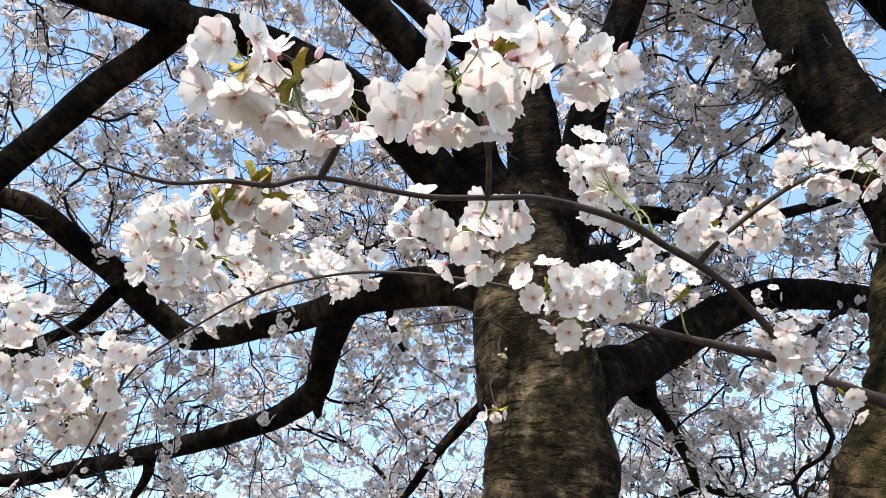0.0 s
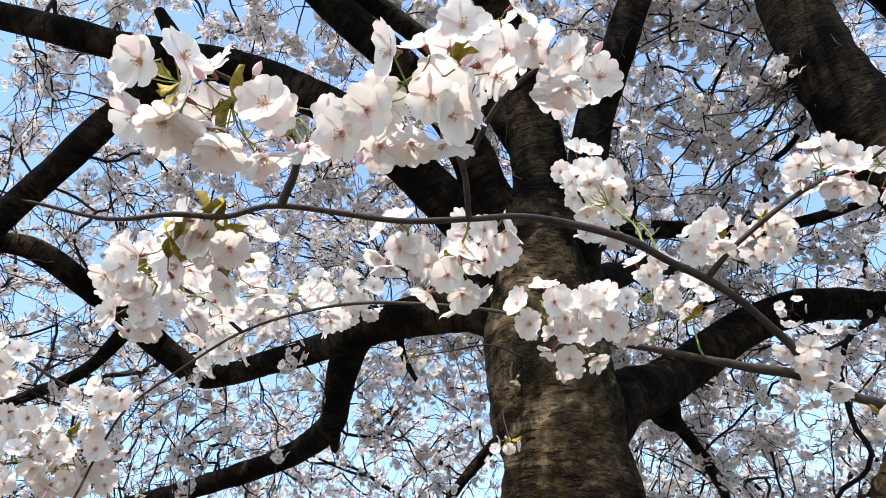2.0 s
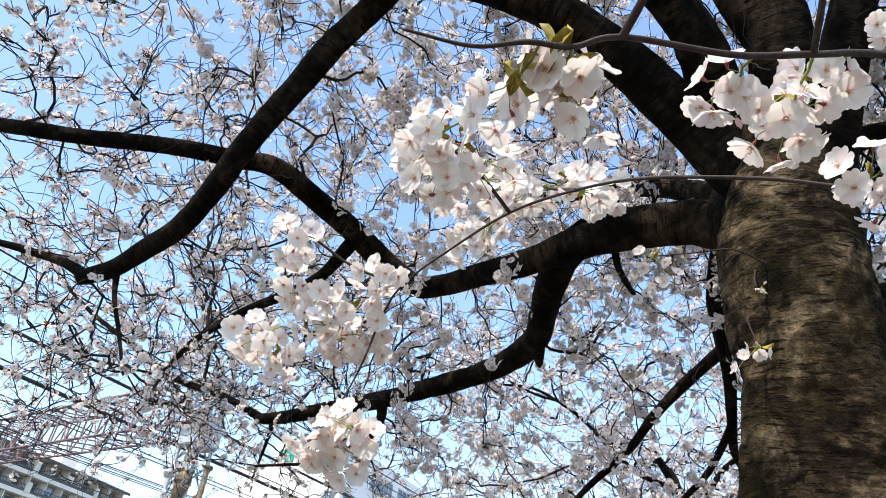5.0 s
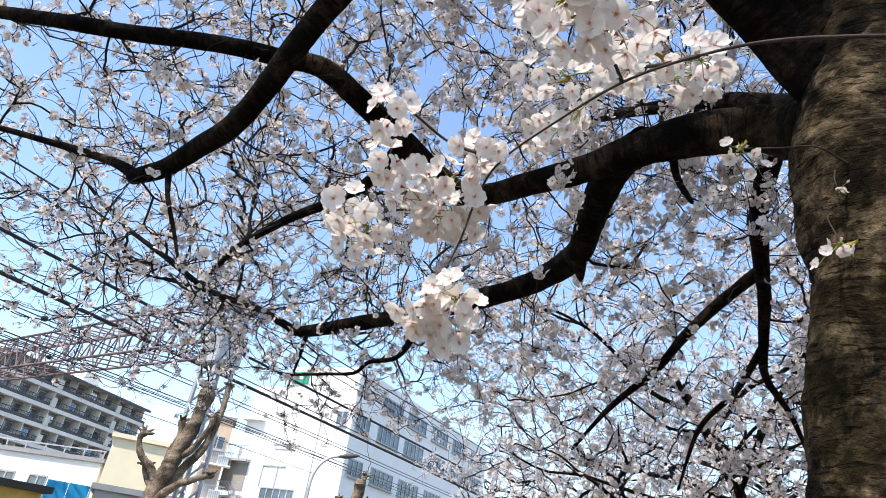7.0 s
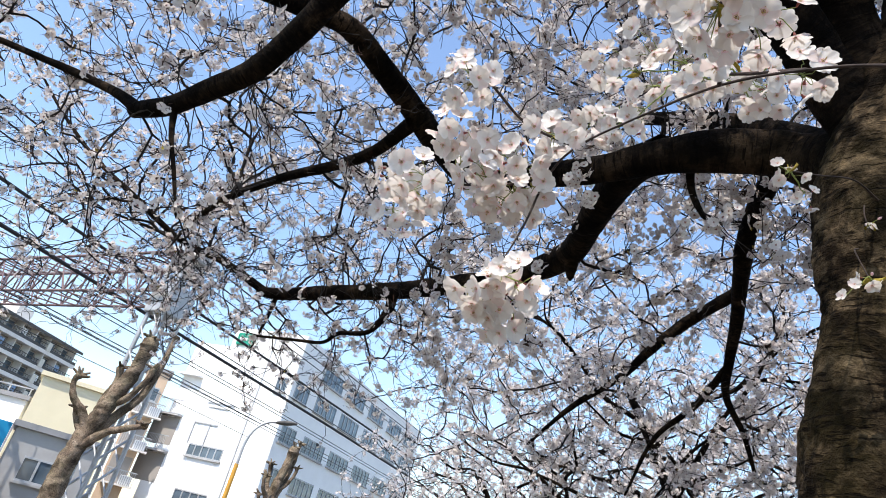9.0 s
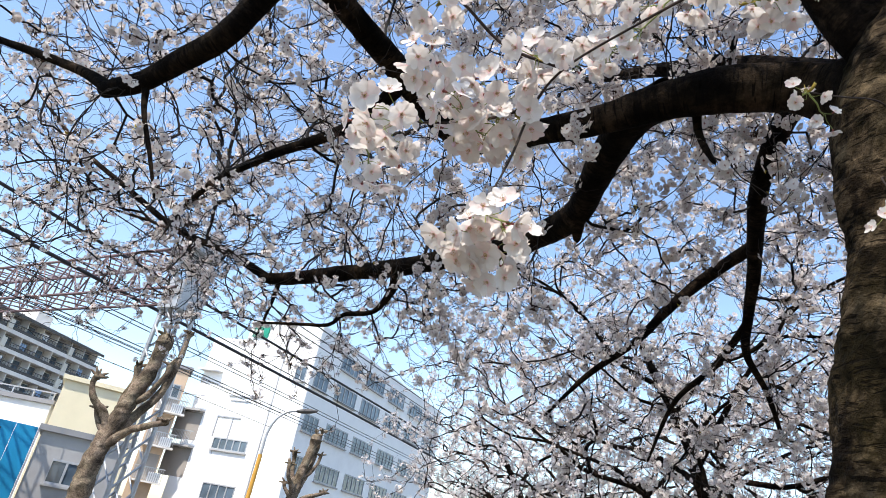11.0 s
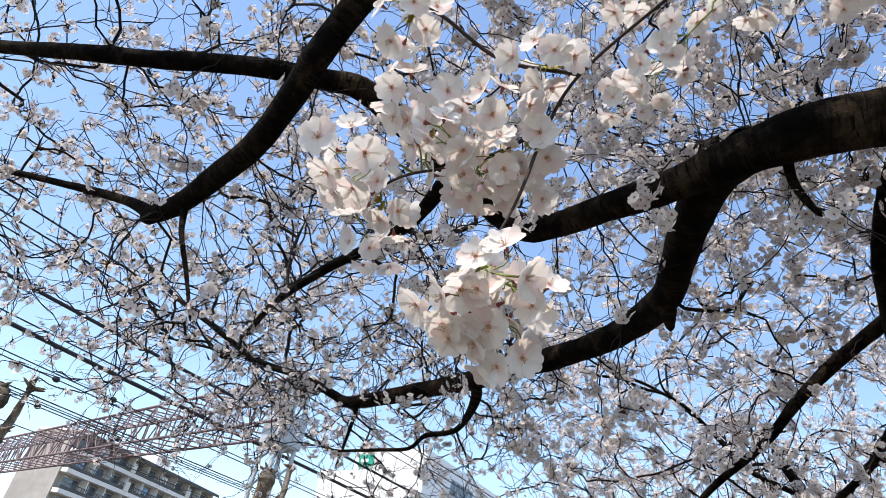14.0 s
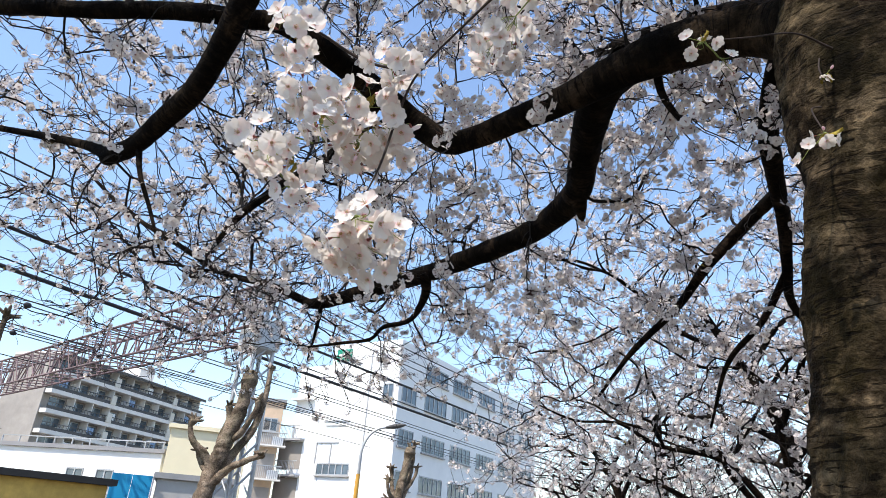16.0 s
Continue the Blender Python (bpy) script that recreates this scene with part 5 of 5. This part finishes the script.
def portal():
    g = thing("catenary_portal", "steel lattice portal over the railway with a tall lattice mast", "railway mast", pose(-11.75, 15.1, 0, 0, 0, 161.4))
    L, z0, z1, wd = 30.0, 6.55, 7.75, 0.55
    for z in (z0, z1):
        for y in (-wd, wd):
            v, f = bar_mesh([((-0.3, y, z), (L, y, z))], 0.055)
            put("chord", mesh_of("chord", v, f, RUST), g)
    braces = []
    n = 34
    for k in range(n):
        a, b = L * k / n, L * (k + 1) / n
        for y in (-wd, wd):
            braces.append(((a, y, z0), (b, y, z1)) if k % 2 else ((a, y, z1), (b, y, z0)))
            braces.append(((b, y, z0), (b, y, z1)))
        braces.append(((a, -wd, z1), (b, wd, z1)))
        braces.append(((a, -wd, z0), (b, wd, z0)))
        braces.append(((b, -wd, z1), (b, wd, z1)))
    for br in braces:
        v, f = bar_mesh([br], 0.026)
        put("brace", mesh_of("brace", v, f, RUST), g)
    boxes("walkway_rail", [(0, -0.6, z1 + 0.08, L, -0.56, z1 + 0.12)] + [(0.4 + 0.6 * k, -0.62, z1, 0.5 + 0.6 * k, -0.54, z1 + 0.2) for k in range(49)], STEEL, g)
    for x in (-0.35, 0.35):
        for y in (-0.35, 0.35):
            v, f = bar_mesh([((x, y, 0), (x * 0.8, y * 0.8, 8.6))], 0.06)
            put("mast_leg", mesh_of("mast_leg", v, f, STEEL), g)
    for k in range(12):
        a, b = 8.4 * k / 12, 8.4 * (k + 1) / 12
        for s in (-0.33, 0.33):
            for br in (((-0.33, s, a), (0.33, s, b)), ((s, -0.33, b), (s, 0.33, a))):
                v, f = bar_mesh([br], 0.03)
                put("mast_brace", mesh_of("mast_brace", v, f, STEEL), g)
    boxes("mast_head", [(-0.5, -0.5, 7.7, 0.5, 0.5, 8.0)], STEEL, g, bevel=0.03)
    boxes("mast_box", [(-0.42, -0.42, 6.0, 0.42, 0.42, 6.85)], STEEL, g, bevel=0.03)


portal()


def wire(points, r, name="overhead_wire", label="dark overhead wire sagging over the railway", beads=()):
    rows = [(*p, r) for p in points]
    p = smooth_path(rows, 0.8)
    v, f, _ = tube_arrays(p, 5, cap=False)
    ob = put(name, mesh_of(name, v, f, WIRE, smooth=True), label=label, category="wire", group="overhead wires")
    for u in beads:
        q = p[int(u * (len(p) - 1)), :3]
        bm = bmesh.new()
        bmesh.ops.create_icosphere(bm, subdivisions=2, radius=0.09, matrix=Matrix.Translation(q) @ Matrix.Diagonal((1, 1.4, 1, 1)))
        me = bpy.data.meshes.new("insulator")
        bm.to_mesh(me)
        bm.free()
        me.materials.append(WIRE)
        put("insulator", me, ob)
    return ob


def line(off, z, r, back=14.0, ahead=70.0, sag=0.07, beads=()):
    """A wire along the railway, off metres to its side, hung at height z."""
    d, n = Vector((0.1702, 0.9854, 0)), Vector((-0.9854, 0.1702, 0))
    pts = []
    for k in range(9):
        p = n * off + d * (-back + (ahead + back) * k / 8)
        pts.append((p.x, p.y, z - sag * math.sin(math.pi * k / 4) ** 2))
    return wire(pts, r, beads=beads)


for off, z, r, beads in [(14.93, 7.0, 0.045, ()), (17.6, 7.0, 0.06, ()), (17.65, 7.22, 0.02, ()), (12.5, 7.0, 0.018, ()), (12.55, 7.35, 0.02, ()), (13.0, 7.0, 0.016, ()), (19.8, 7.0, 0.018, (0.24, 0.3)), (20.3, 7.0, 0.018, (0.2, 0.28)), (24.1, 7.0, 0.018, (0.3, 0.34)), (23.4, 7.0, 0.016, ()), (26.0, 6.6, 0.016, ()), (19.0, 5.9, 0.016, (0.26,)), (17.2, 5.6, 0.016, ())]:
    line(off, z, r, beads=beads)


# ---- street lamp and pruned trees ----
lamp = thing("street_lamp", "street lamp with a curved arm on an orange pole", "street lamp", pose(-10.5, 19.6, 0))
v, q, _ = tube_arrays(smooth_path([(0, 0, 0, 0.09), (0, 0, 1.5, 0.075), (0.02, 0, 3.2, 0.065)], 0.2), 12, cap=False)
put("pole", mesh_of("pole", v, q, ORANGE, smooth=True), lamp)
v, q, _ = tube_arrays(smooth_path([(0.02, 0, 3.2, 0.045), (0.04, 0.01, 3.9, 0.042), (0.2, 0.06, 4.35, 0.04), (0.45, 0.18, 4.62, 0.04), (0.75, 0.3, 4.72, 0.04)], 0.08), 10, cap=False)
put("arm", mesh_of("arm", v, q, STEEL, smooth=True), lamp)
bm = bmesh.new()
bmesh.ops.create_uvsphere(bm, u_segments=16, v_segments=8, radius=1.0, matrix=Matrix.Translation((0.98, 0.40, 4.76)) @ Euler((0, -0.2, 0.38)).to_matrix().to_4x4() @ Matrix.Diagonal((0.36, 0.12, 0.075, 1)))
me = bpy.data.meshes.new("head")
bm.to_mesh(me)
bm.free()
me.materials.append(APT_DARK)
put("head", me, lamp)


def pollard(x, y, s, seed, label, turn):
    """A hard-pruned tree: bent trunk, a few thick limbs, swollen cut ends."""
    r = np.random.default_rng(seed)
    t = thing("street_tree", label, "tree", pose(x, y, 0, 0, 0, turn), group="pollarded street trees")
    limb("trunk", [(0, 0, -0.05, 0.30 * s), (0, 0, 1.0 * s, 0.25 * s), (0.02, 0.02, 2.0 * s, 0.225 * s), (0.14, 0.05, 2.7 * s, 0.225 * s), (0.25, 0.05, 3.2 * s, 0.2 * s)], t, BARK_PALE, 18, 0.05, 0.2)
    for rows in [
        [(0.2, 0.05, 2.9, 0.16), (0.32, 0.1, 3.5, 0.145), (0.5, 0.1, 4.2, 0.135), (0.60, 0.05, 4.8, 0.13), (0.64, 0.05, 5.05, 0.19), (0.6, 0.0, 5.25, 0.12)],
        [(0.1, 0.0, 2.7, 0.10), (-0.15, -0.1, 3.1, 0.075), (-0.45, -0.2, 3.35, 0.06), (-0.58, -0.2, 3.70, 0.05), (-0.52, -0.2, 3.85, 0.08)],
        [(0.15, 0.1, 2.6, 0.11), (0.55, 0.2, 3.2, 0.085), (0.88, 0.3, 3.8, 0.075), (1.05, 0.3, 4.6, 0.065), (1.1, 0.3, 5.3, 0.045), (1.12, 0.3, 5.5, 0.06)],
        [(0.1, 0.0, 2.3, 0.10), (0.6, -0.2, 2.75, 0.07), (1.05, -0.4, 2.95, 0.06), (1.4, -0.4, 3.1, 0.05)],
        [(0.2, 0.0, 2.9, 0.08), (0.1, 0.3, 3.5, 0.07), (0.15, 0.5, 4.1, 0.06), (0.1, 0.5, 4.4, 0.08)],
        [(0.35, 0.1, 3.4, 0.07), (0.7, 0.0, 3.7, 0.06), (0.95, -0.1, 4.2, 0.05), (1.0, -0.1, 4.5, 0.06)],
        [(0.1, 0.0, 2.6, 0.07), (-0.1, 0.0, 2.75, 0.06), (-0.3, 0.1, 3.0, 0.05), (-0.32, 0.1, 3.15, 0.08)],
    ]:
        limb("limb", [(a * s, b * s, c * s, q * s * 1.3) for a, b, c, q in rows], t, BARK_PALE, 12, 0.06, 0.25)
        e = Vector(rows[-1][:3]) * s
        for k in range(6):
            o = Vector(r.normal(0, 1, 3))
            o.z = abs(o.z) * 0.6
            o = o.normalized() * 0.22 * s
            limb("pruned_knuckle", [(*(e - o * 0.3), 0.06 * s), (*(e + o * 0.5), 0.04 * s), (*(e + o), 0.026 * s)], t, BARK_PALE, 7, 0.06, 0.3)


pollard(-11.75, 14.0, 0.98, 3, "heavily pruned bare street tree with pale bark", 23)
pollard(-10.2, 21.9, 0.84, 4, "heavily pruned bare street tree with pale bark", 63)
pollard(-10.98, 6.24, 0.78, 6, "heavily pruned bare street tree with pale bark", 56)
